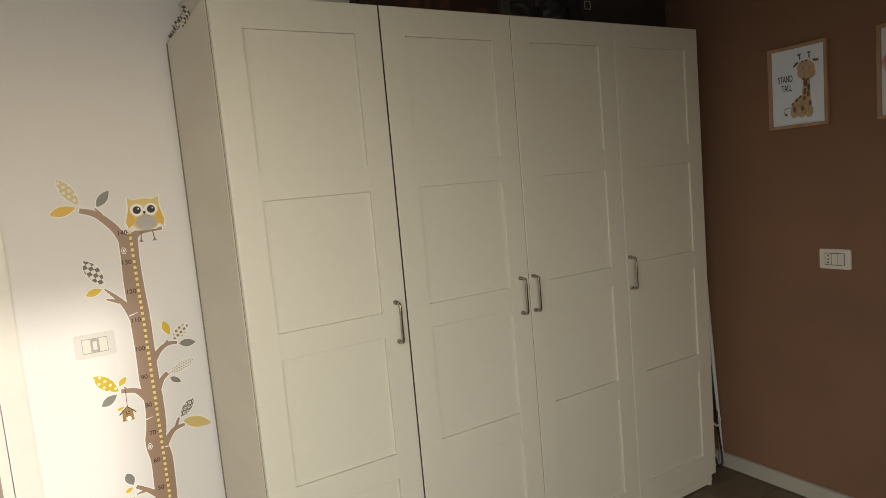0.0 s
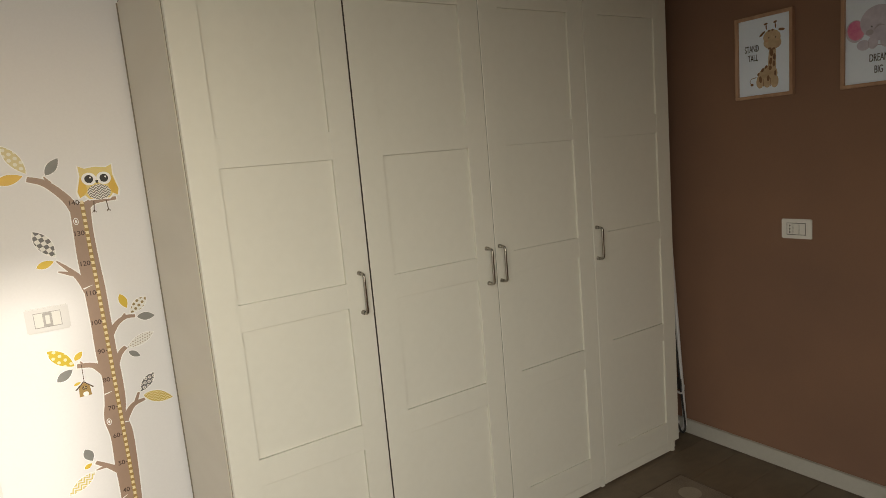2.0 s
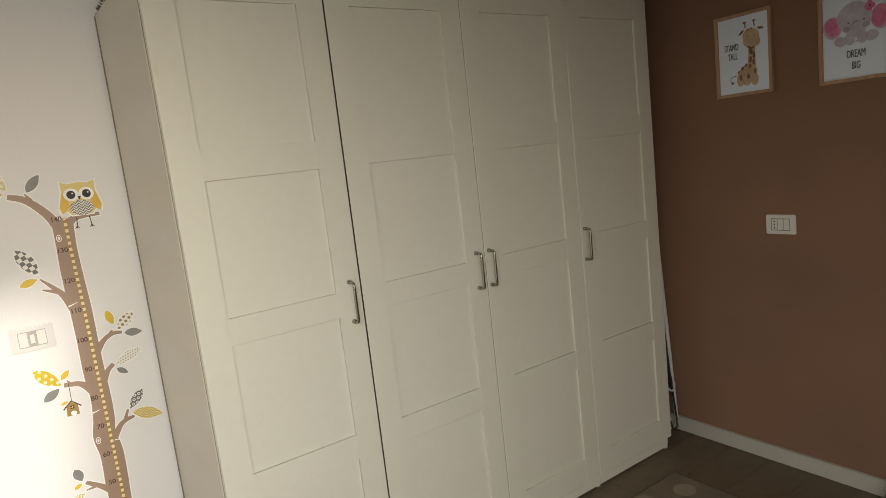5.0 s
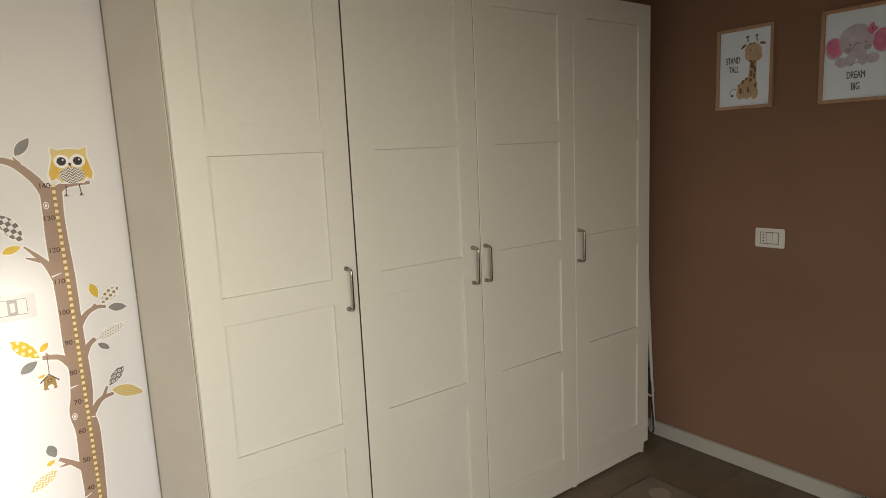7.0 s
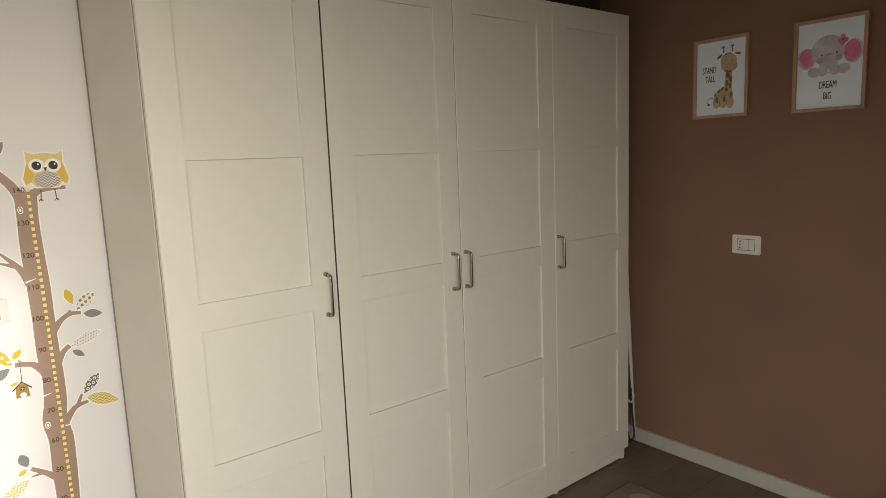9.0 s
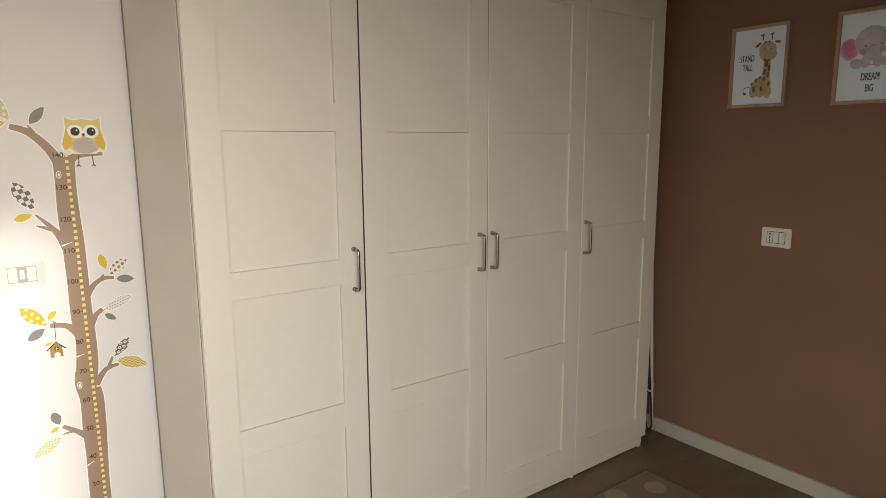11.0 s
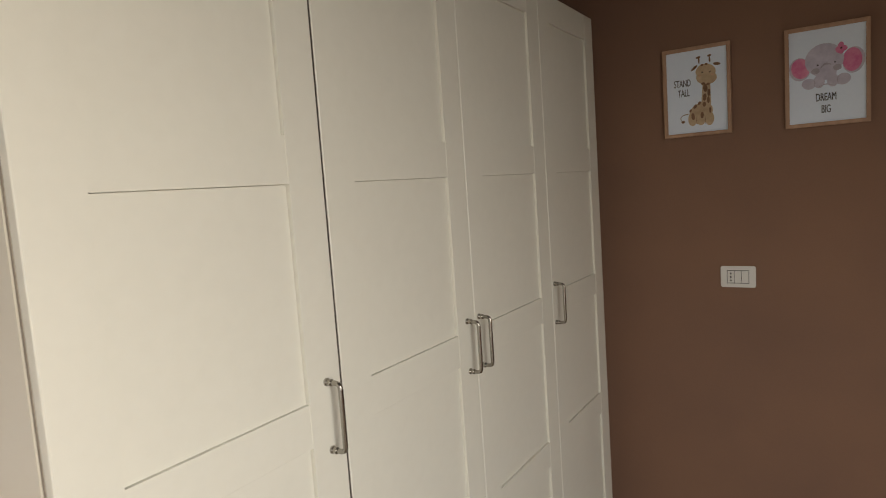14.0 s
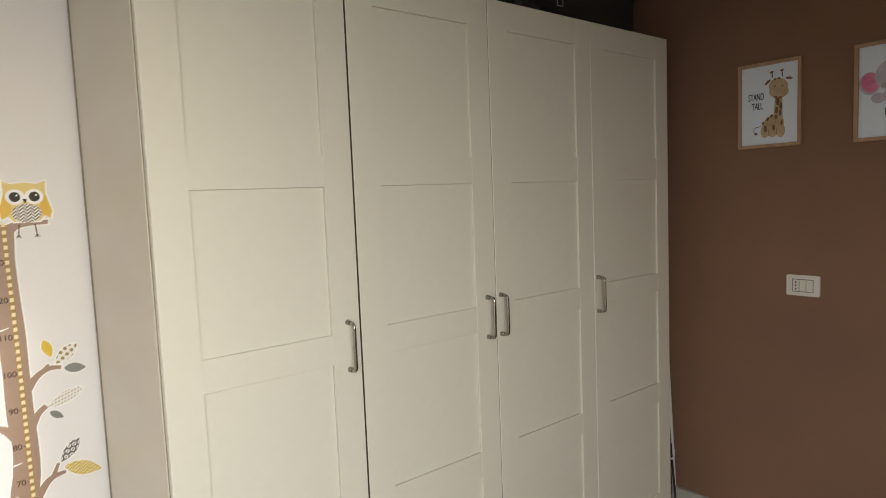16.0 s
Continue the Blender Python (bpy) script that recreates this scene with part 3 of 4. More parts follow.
bag = thing("bag", "black shiny nylon bag slumped on top of the wardrobe", "bag")
bm = bmesh.new()
blob(bm, (1.235, 0.30, TOP + 0.080), (0.10, 0.14, 0.082), (0, 0, 8), 0.25, 3.0)
blob(bm, (1.385, 0.29, TOP + 0.094), (0.115, 0.15, 0.096), (0, 0, -6), 0.22, 7.0)
part("body", bm, M_BLACK_BAG, bag, smooth=True)
part("strap", tube(bmesh.new(), rounded([(1.20, 0.20, TOP + 0.13), (1.22, 0.15, TOP + 0.06), (1.26, 0.14, TOP + 0.02), (1.31, 0.16, TOP + 0.10)], 0.02), 0.006), M_DARK, bag)
store = thing("storage_box", "dark grey-brown cloth storage box with a square tag, on the wardrobe", "storage box")
part("body", boxed((1.512, 0.15, TOP), (2.014, 0.46, TOP + 0.19), 0.004), M_CARD_DARK, store)
part("lid", boxed((1.507, 0.145, TOP + 0.192), (2.018, 0.465, TOP + 0.212), 0.003), M_CARD_DARK, store)
bm = bmesh.new()
for lo, hi in (((1.518, 2.127), (1.551, 2.1295)), ((1.518, 2.1575), (1.551, 2.160)), ((1.518, 2.1295), (1.5205, 2.1575)), ((1.5485, 2.1295), (1.551, 2.1575))):
    box(bm, (lo[0], 0.1475, lo[1]), (hi[0], 0.1497, hi[1]))
part("tag_frame", bm, M_GREY_KEY, store, "small white square outline")
blanket = thing("blanket", "folded pale blanket with black and white trim, on the wardrobe", "blanket")
bm = bmesh.new()
blob(bm, (0.17, 0.36, TOP + 0.075), (0.17, 0.17, 0.078), (0, 0, 10), 0.18, 5.0)
part("fold", bm, M_BLANKET_PLAIN, blanket, smooth=True)
bm = bmesh.new()
for i in range(12):
    y = 0.555 - i * 0.033
    blob(bm, (-0.017 + 0.003 * math.sin(i * 2.1), y, TOP + 0.006 + 0.003 * math.sin(i * 1.3)), (0.008, 0.018, 0.0065), (10 * i, 25, 17 * i), 0.2, i, 2)
part("trim", bm, M_BLANKET, blanket, "black and white patterned edge")


# ---- folded drying rack beside the wardrobe ----
rack = thing("drying_rack", "folded white tubular drying rack leaning beside the wardrobe", "drying rack", at=(-0.022, 0, FLOOR_Z))


def lean(z, off=0.0):
    return 2.182 - 0.055 * z + off


outer = rounded([(lean(1.55), 0.09, 1.55), (lean(0.012), 0.065, 0.012), (lean(0.012), 0.47, 0.012), (lean(1.55), 0.47, 1.55)], 0.05, 8)
part("outer_frame", tube(bmesh.new(), outer, 0.0095, 12), M_TUBE, rack, smooth=True)
inner = rounded([(lean(1.2, -0.045), 0.11, 1.2), (lean(0.05, -0.05), 0.095, 0.05), (lean(0.05, -0.05), 0.45, 0.05), (lean(1.2, -0.045), 0.45, 1.2)], 0.05, 8)
part("inner_frame", tube(bmesh.new(), inner, 0.0085, 12), M_TUBE, rack, smooth=True)
part("joint", boxed((lean(0.27, -0.05), 0.064, 0.245), (lean(0.27, 0.012), 0.088, 0.300), 0.006), M_DARK, rack, "black plastic hinge joint")
part("joint", boxed((lean(0.27, -0.05), 0.448, 0.255), (lean(0.27, 0.012), 0.472, 0.300), 0.006), M_DARK, rack, "black plastic hinge joint")
part("hook", tube(bmesh.new(), rounded([(lean(0.25, 0.002), 0.060, 0.262), (lean(0.25, -0.014), 0.052, 0.235), (lean(0.25, -0.034), 0.052, 0.228), (lean(0.25, -0.052), 0.060, 0.245)], 0.010, 5), 0.0045, 10), M_TUBE, rack, "bent white hook over the hinge", True)
part("elastic_cord", tube(bmesh.new(), rounded([(lean(0.62, -0.024), 0.074, 0.62), (lean(0.30, -0.024), 0.062, 0.30), (lean(0.09, -0.014), 0.056, 0.09), (lean(0.03, -0.022), 0.048, 0.034), (lean(0.03, -0.055), 0.050, 0.030), (lean(0.08, -0.062), 0.058, 0.08)], 0.022, 6), 0.0048, 8), M_DARK, rack, "black elastic cord hanging in a loop", True)
part("foot_cap", tube(bmesh.new(), [(lean(0.03, -0.05), 0.078, 0.03), (lean(0.03, -0.05), 0.078, 0.085)], 0.014, 12), M_TUBE, rack, "white plastic foot cap", True)
for k in range(7):
    z = 0.22 + k * 0.19
    part("rod", tube(bmesh.new(), [(lean(z), 0.078, z), (lean(z), 0.47, z)], 0.0025, 6), M_TUBE, rack)


# ---- switches ----
def socket_plate(name, place, right, up, out, keys, label, clear=False):
    """A wall plate with three modules; right, up and out are the wall's directions."""
    m = Matrix((right, out, up)).transposed().to_4x4()
    m.translation = place
    s = thing(name, label, "socket" if "sockets" in label else "light switch")

    def add(pname, bm, mat, lab="", parent=s):
        me = mesh_of(pname, bm)
        me.transform(m)
        return part(pname, me, mat, parent, lab)

    plate = add("plate", boxed((-0.060, 0.0, -0.040), (0.060, 0.008, 0.040), 0.0035), M_PLATE_CLEAR if clear else M_PLATE)
    bm = bmesh.new()
    for a, b in (((-0.0375, -0.0245), (0.0375, -0.0225)), ((-0.0375, 0.0225), (0.0375, 0.0245)), ((-0.0375, -0.0225), (-0.0360, 0.0225)), ((0.0360, -0.0225), (0.0375, 0.0225))):
        box(bm, (a[0], 0.0078, a[1]), (b[0], 0.0086, b[1]))
    add("gap", bm, M_SEAM if clear else M_DARK, "thin seam round the modules")
    for i, kind in enumerate(keys):
        x = -0.024 + 0.024 * i
        k = add("key", boxed((x - 0.0112, 0.006, -0.0222), (x + 0.0112, 0.0105, 0.0222), 0.001), M_GREY_KEY if kind == "grey" else M_PLATE)
        if i:
            add("seam", boxed((x - 0.0127, 0.0078, -0.0222), (x - 0.0115, 0.0086, 0.0222)), M_SEAM if clear else M_DARK)
        if kind == "socket":
            for z in (-0.013, 0.0, 0.013):
                b2 = bmesh.new()
                slab(b2, ellipse(x, z, 0.0028, 0.0038), lambda u, v: Vector((u, 0.0105, v)), Vector((0, 1, 0)), 0.0004)
                add("pin_hole", b2, M_DARK, "", k)
        if kind == "grey":
            add("rocker", boxed((x - 0.006, 0.0105, -0.014), (x + 0.006, 0.0122, 0.014), 0.0006), M_PLATE, "", k)
    return s


socket_plate("wall_socket", Vector((WALL_X, -0.459, 1.037)), Vector((0, -1, 0)), Vector((0, 0, 1)), Vector((-1, 0, 0)), ("socket", "plain", "plain"), "white plate with sockets and switches on the brown wall")
socket_plate("light_switch", Vector((-0.369, WALL_Y, 1.0445)), Vector((1, 0, 0)), Vector((0, 0, 1)), Vector((0, -1, 0)), ("plain", "grey", "plain"), "white light switch plate with a grey middle key", True)


# ---- framed prints ----
def framed_print(y_left, z_low, w, h, words, art, label):
    """A print on the brown wall; u runs to the right as seen from the room, v up, both 0 to 1 on the paper."""
    p = thing("framed_print", label, "picture", "framed prints in a row")
    f, d = 0.0125, 0.018
    X = WALL_X - 0.001

    def place(u, v, off=0.0):
        return Vector((X - 0.007 - off, y_left - f - u * (w - 2 * f), z_low + f + v * (h - 2 * f)))

    def rim(a, b, c, e):
        bm = bmesh.new()
        vs = [bm.verts.new((x, y_left - u, z_low + v)) for x in (X, X - d) for u, v in (a, b, c, e)]
        for q in ((0, 1, 2, 3), (4, 5, 6, 7), (0, 1, 5, 4), (1, 2, 6, 5), (2, 3, 7, 6), (3, 0, 4, 7)):
            bm.faces.new([vs[i] for i in q])
        bmesh.ops.bevel(bm, geom=bm.edges[:], offset=0.0008, segments=1, affect="EDGES")
        part("frame_side", bm, M_OAK, p, "light oak moulding")

    rim((0, 0), (w, 0), (w - f, f), (f, f))
    rim((0, h), (w, h), (w - f, h - f), (f, h - f))
    rim((0, 0), (0, h), (f, h - f), (f, f))
    rim((w, 0), (w, h), (w - f, h - f), (w - f, f))
    sheet = part("paper", boxed((X - 0.007, y_left - w + f, z_low + f), (X - 0.003, y_left - f, z_low + h - f)), M_PAPER, p, "white matt paper")
    for layer, (mat, shapes) in enumerate(art):
        for i, s in enumerate(shapes):
            bm = slab(bmesh.new(), s, lambda u, v: place(u, v, 0.0003 * layer + 0.00003 * i), Vector((-1, 0, 0)), 0.0002)
            part("printed_shape", bm, mat, sheet)
    for text, u, v, size in words:
        at = place(u, v, 0.0014)
        m = Matrix(((0, 0, -1, at.x), (-1, 0, 0, at.y), (0, 1, 0, at.z), (0, 0, 0, 1)))
        bm = bmesh.new()
        for k, off in enumerate((-0.0003, 0.0003)):   # brush-thick strokes
            me = lettering(text, size, Matrix.Translation((-0.00015 * k, off, 0.3 * off)) @ m, 0.0, 0.50)
            bm.from_mesh(me)
            bpy.data.meshes.remove(me)
        part("lettering", bm, M_LETTER, sheet, "black printed words")
    return p


E = ellipse
giraffe = [
    (M_TAN, [E(0.56, 0.235, 0.20, 0.125, 12), E(0.42, 0.17, 0.075, 0.085), E(0.70, 0.16, 0.075, 0.085), E(0.56, 0.145, 0.07, 0.06),
             [(0.56, 0.26), (0.735, 0.22), (0.725, 0.62), (0.605, 0.62)], E(0.655, 0.725, 0.165, 0.095, -4), E(0.665, 0.655, 0.17, 0.085, -4)]),
    (M_SPOT, [E(0.645, 0.53, 0.035, 0.05, 10), E(0.70, 0.47, 0.025, 0.045), E(0.63, 0.42, 0.03, 0.045, -12), E(0.69, 0.385, 0.025, 0.04), E(0.62, 0.335, 0.028, 0.03),
              E(0.47, 0.32, 0.035, 0.022, 30), E(0.54, 0.355, 0.03, 0.018, 30), E(0.39, 0.275, 0.025, 0.016, 40), E(0.43, 0.20, 0.03, 0.045, 14), E(0.58, 0.205, 0.028, 0.038), E(0.715, 0.26, 0.018, 0.035),
              E(0.61, 0.585, 0.035, 0.014), E(0.69, 0.575, 0.03, 0.014), E(0.60, 0.81, 0.022, 0.012), E(0.67, 0.815, 0.022, 0.012),
              E(0.55, 0.865, 0.012, 0.035, 4), E(0.54, 0.905, 0.038, 0.013, 6), E(0.725, 0.865, 0.012, 0.038, 6), E(0.72, 0.91, 0.034, 0.013, 6),
              E(0.470, 0.785, 0.060, 0.017, 28), E(0.840, 0.800, 0.060, 0.017, -6), E(0.26, 0.145, 0.03, 0.017, 0),
              ribbon([(0.35, 0.235), (0.26, 0.225), (0.22, 0.19), (0.25, 0.15)], (0.010, 0.008, 0.008, 0.008)),
              ribbon([(0.495, 0.20), (0.485, 0.15), (0.495, 0.10)], (0.006, 0.008, 0.006)), ribbon([(0.625, 0.20), (0.630, 0.15), (0.625, 0.10)], (0.006, 0.008, 0.006))]),
    (M_SAND, [E(0.555, 0.685, 0.030, 0.012, -4), E(0.765, 0.680, 0.030, 0.012, -4)]),
    (M_INK, [E(0.600, 0.722, 0.011, 0.009), E(0.725, 0.717, 0.011, 0.009)]),
]
elephant = [
    (M_LILAC, [E(0.145, 0.595, 0.145, 0.125, -10), E(0.845, 0.625, 0.145, 0.135, 20)]),
    (M_PINK, [E(0.155, 0.602, 0.128, 0.108, -15), E(0.830, 0.630, 0.124, 0.122, 20)]),
    (M_LILAC, [E(0.47, 0.665, 0.255, 0.175), E(0.40, 0.44, 0.075, 0.07), E(0.58, 0.44, 0.075, 0.07), E(0.49, 0.52, 0.14, 0.07), E(0.50, 0.55, 0.09, 0.075)]),
    (M_LILAC, [E(0.265, 0.425, 0.095, 0.058, -4), E(0.715, 0.440, 0.095, 0.060, 4)]),
    (M_LILAC_DARK, [ribbon([(0.33, 0.47), (0.345, 0.43), (0.335, 0.385)], (0.004, 0.010, 0.004)), ribbon([(0.655, 0.48), (0.640, 0.44), (0.65, 0.39)], (0.004, 0.010, 0.004)), ribbon([(0.40, 0.385), (0.49, 0.405), (0.58, 0.385)], (0.004, 0.010, 0.004)), E(0.355, 0.555, 0.055, 0.032), E(0.64, 0.57, 0.055, 0.032), ribbon([(0.42, 0.58), (0.48, 0.62), (0.56, 0.61)], (0.01, 0.022, 0.01))]),
    (M_PINK, [E(0.675, 0.785, 0.05, 0.03, 60), E(0.72, 0.76, 0.05, 0.03, 0), E(0.66, 0.745, 0.05, 0.03, -30), E(0.695, 0.80, 0.03, 0.028), E(0.70, 0.735, 0.04, 0.025, 40)]),
    (M_INK, [E(0.692, 0.765, 0.013, 0.011), E(0.385, 0.615, 0.012, 0.010), E(0.610, 0.628, 0.012, 0.010)]),
]
lion = [
    (M_SAND, [E(0.33, 0.235, 0.12, 0.06), E(0.60, 0.235, 0.25, 0.095, 4), E(0.58, 0.135, 0.11, 0.045), E(0.78, 0.150, 0.09, 0.05)]),
    (M_MANE, [E(0.50, 0.52, 0.405, 0.235, -3)]),
    (M_SAND, [E(0.49, 0.465, 0.325, 0.160, -3), E(0.29, 0.625, 0.075, 0.050), E(0.715, 0.600, 0.080, 0.060, 20)]),
    (M_SPOT, [[(0.37, 0.665), (0.61, 0.660), (0.515, 0.440), (0.455, 0.440)], E(0.92, 0.285, 0.03, 0.02, 40), ribbon([(0.80, 0.22), (0.87, 0.235), (0.92, 0.28)], (0.01, 0.01, 0.01)),
              ribbon([(0.50, 0.20), (0.49, 0.15), (0.50, 0.11)], (0.005, 0.008, 0.005))]),
    (M_INK, [E(0.335, 0.460, 0.012, 0.010), E(0.625, 0.450, 0.012, 0.010), E(0.485, 0.425, 0.026, 0.013)]),
]
framed_print(-0.2155, 1.5705, 0.236, 0.327, [("STAND", 0.265, 0.612, 0.037), ("TALL", 0.285, 0.492, 0.037)], giraffe, "oak-framed print with a tan spotted figure and lettering")
framed_print(-0.6230, 1.5635, 0.246, 0.335, [("DREAM", 0.49, 0.265, 0.037), ("BIG", 0.49, 0.135, 0.037)], elephant, "oak-framed print with a lilac and pink figure and lettering")
framed_print(-1.0350, 1.5615, 0.243, 0.334, [("BE BRAVE", 0.48, 0.87, 0.037)], lion, "oak-framed print with a rust-brown round figure and lettering")


# ---- growth chart sticker on the white wall ----
chart = thing("growth_chart_sticker", "brown tree growth chart sticker with patterned leaves on the white wall", "wall sticker", at=(-0.007, 0, 0.003))
OUT = Vector((0, -1, 0))


def on_wall(off):
    return lambda u, v: Vector((u, WALL_Y - off, v))


def decal(name, outline, mat, off=0.0008, label="", parent=chart):
    return part(name, slab(bmesh.new(), outline, on_wall(off), OUT, 0.0003), mat, parent, label)


# trunk: a gently waving strip, with a pale cut edge round it
TRUNK = [(-0.2165, 0.05), (-0.2165, 0.30), (-0.2140, 0.40), (-0.2130, 0.50), (-0.2120, 0.60), (-0.2225, 0.665), (-0.2150, 0.72), (-0.2115, 0.80), (-0.2160, 0.89), (-0.2165, 1.00), (-0.2180, 1.11), (-0.2220, 1.22), (-0.2220, 1.31), (-0.2195, 1.395)]
TRUNK_W = (0.064, 0.062, 0.064, 0.070, 0.069, 0.067, 0.064, 0.059, 0.062, 0.060, 0.062, 0.060, 0.056, 0.060)
BRANCHES = [
    ([(-0.232, 1.365), (-0.254, 1.415), (-0.303, 1.468), (-0.350, 1.486)], (0.030, 0.026, 0.021, 0.016)),
    ([(-0.291, 1.468), (-0.305, 1.490)], (0.012, 0.003)),
    ([(-0.215, 1.375), (-0.185, 1.397), (-0.150, 1.401), (-0.112, 1.403)], (0.034, 0.020, 0.012, 0.011)),
    ([(-0.238, 1.110), (-0.262, 1.165), (-0.311, 1.221)], (0.026, 0.018, 0.004)),
    ([(-0.272, 1.172), (-0.311, 1.186)], (0.015, 0.003)),
    ([(-0.200, 0.945), (-0.172, 0.983), (-0.142, 1.000), (-0.113, 0.998)], (0.024, 0.016, 0.013, 0.010)),
    ([(-0.157, 0.992), (-0.142, 1.012)], (0.013, 0.006)),
    ([(-0.200, 0.835), (-0.178, 0.878), (-0.156, 0.898)], (0.026, 0.016, 0.014)),
    ([(-0.232, 0.832), (-0.262, 0.860), (-0.306, 0.868)], (0.030, 0.017, 0.014)),
    ([(-0.287, 0.867), (-0.296, 0.882)], (0.010, 0.003)),
    ([(-0.200, 0.640), (-0.165, 0.690), (-0.124, 0.702)], (0.024, 0.016, 0.009)),
    ([(-0.158, 0.690), (-0.140, 0.731)], (0.013, 0.007)),
    ([(-0.236, 0.475), (-0.266, 0.502), (-0.302, 0.528)], (0.024, 0.016, 0.012)),
    ([(-0.272, 0.505), (-0.305, 0.501)], (0.012, 0.003)),
]
decal("sticker_edge", ribbon(TRUNK, TRUNK_W, 0.0036), M_STICKER_WHITE, 0.0002, "white cut edge of the sticker")
for pts, w in BRANCHES:
    decal("sticker_edge", ribbon(pts, w, 0.0033), M_STICKER_WHITE, 0.00025 if len(pts) > 2 else 0.00040)
trunk = decal("trunk", ribbon(TRUNK, TRUNK_W), M_BARK, 0.0006)
for pts, w in BRANCHES:
    decal("branch", ribbon(pts, w), M_BARK, 0.00075 if len(pts) > 2 else 0.00110)
RULER = [(-0.2030, 0.05), (-0.2030, 0.30), (-0.2040, 0.50), (-0.2055, 0.70), (-0.2070, 0.90), (-0.2085, 1.10), (-0.2120, 1.30), (-0.2125, 1.40)]


def ruler_x(z):
    for (xa, za), (xb, zb) in zip(RULER, RULER[1:]):
        if z <= zb:
            return xa + (xb - xa) * (z - za) / (zb - za)
    return RULER[-1][0]


decal("ruler_strip", ribbon(RULER, [0.0125] * len(RULER)), M_BARK_DARK, 0.0009, "olive strip down the trunk", trunk)
for i in range(66):
    z = 0.10 + 0.02 * i
    x = ruler_x(z)
    decal("ruler_square", [(x - 0.0046, z - 0.0052), (x + 0.0046, z - 0.0052), (x + 0.0046, z + 0.0052), (x - 0.0046, z + 0.0052)], M_CREAM_SQ, 0.0012, "", trunk)
for k in range(2, 15):
    z = k / 10.0
    x = ruler_x(z)
    me = lettering(str(k * 10), 0.0215, Matrix.Translation((x - 0.0235, WALL_Y - 0.0013, z)) @ pose(0, 0, 0, 90, 0, 0), 0.0004, 1.0)
    part("number", me, M_BROWN_INK, trunk, "dark brown printed number")
    decal("tick", [(x - 0.0105, z - 0.0011), (x - 0.0045, z - 0.0011), (x - 0.0045, z + 0.0011), (x - 0.0105, z + 0.0011)], M_BROWN_INK, 0.0012, "", trunk)
for u, v in ((-0.238, 1.340), (-0.243, 0.655)):
    decal("knot", E(u, v, 0.0075, 0.0115), M_STICKER_WHITE, 0.0012, "pale ringed knot", trunk)
    decal("knot", E(u, v, 0.0055, 0.0090), M_BARK, 0.0015, "", trunk)
    decal("knot", E(u, v, 0.0030, 0.0055), M_STICKER_WHITE, 0.0018, "", trunk)
for a, b in (((-0.250, 1.118), (-0.222, 1.127)), ((-0.243, 0.752), (-0.220, 0.757)), ((-0.246, 0.372), (-0.226, 0.382)), ((-0.196, 0.640), (-0.178, 0.638))):
    decal("crack", ribbon([a, b], (0.005, 0.001)), M_STICKER_WHITE, 0.0012, "", trunk)

LEAVES = [
    ((-0.401, 1.590), (-0.348, 1.503), 0.036, M_P_DOT_PALE, "pale leaf with dots"),
    ((-0.433, 1.480), (-0.359, 1.497), 0.031, M_ORANGE, "plain amber leaf"),
    ((-0.299, 1.494), (-0.258, 1.545), 0.028, M_GREY_LEAF, "plain grey leaf"),
    ((-0.360, 1.322), (-0.311, 1.234), 0.043, M_P_CHECK, "black and white checked leaf"),
    ((-0.367, 1.207), (-0.318, 1.222), 0.023, M_YELLOW, "plain yellow leaf"),
    ((-0.149, 1.081), (-0.134, 1.030), 0.024, M_YELLOW, "plain yellow leaf"),
    ((-0.071, 1.058), (-0.127, 1.010), 0.034, M_P_DOT_GREY, "white leaf with brown dots"),
    ((-0.107, 0.994), (-0.052, 0.987), 0.027, M_GREY_LEAF, "plain grey leaf"),
    ((-0.381, 0.936), (-0.313, 0.870), 0.040, M_P_FLOWER, "yellow leaf with cream flowers"),
    ((-0.310, 0.888), (-0.285, 0.914), 0.018, M_YELLOW, "small yellow leaf"),
    ((-0.368, 0.830), (-0.320, 0.861), 0.028, M_GREY_LEAF, "plain grey leaf"),
    ((-0.065, 0.931), (-0.153, 0.893), 0.032, M_P_GRID, "pale leaf with fine grey dots"),
    ((-0.150, 0.880), (-0.117, 0.856), 0.019, M_GREY_LEAF, "plain grey leaf"),
    ((-0.085, 0.788), (-0.134, 0.731), 0.031, M_P_RING, "grey leaf with white rings"),
    ((-0.127, 0.717), (-0.035, 0.683), 0.040, M_P_CHEV_GOLD, "gold chevron leaf"),
    ((-0.326, 0.582), (-0.310, 0.537), 0.029, M_GREY_LEAF, "plain grey leaf"),
    ((-0.337, 0.516), (-0.313, 0.529), 0.014, M_YELLOW, "small yellow leaf"),
    ((-0.309, 0.496), (-0.393, 0.441), 0.034, M_P_CHEV_PALE, "pale yellow chevron leaf"),
]
for a, b, w, mat, lab in LEAVES:
    decal("sticker_edge", leaf(a, b, w, 10, 0.0028), M_STICKER_WHITE, 0.0002)
    decal("leaf", leaf(a, b, w), mat, 0.0006, lab)

# yellow figure on the top branch, in plain shapes
fig_u, fig_v = -0.1600, 1.463
body = [(-0.048, 0.052), (-0.030, 0.043), (0.0, 0.047), (0.030, 0.043), (0.049, 0.052), (0.048, 0.018), (0.060, -0.030), (0.055, -0.050), (0.042, -0.042), (0.030, -0.056), (-0.028, -0.056), (-0.040, -0.042), (-0.055, -0.050), (-0.060, -0.030), (-0.047, 0.018)]
fig = decal("perched_figure", [(fig_u + u, fig_v + v) for u, v in body], M_OCHRE, 0.0012, "yellow figure in plain sticker shapes")
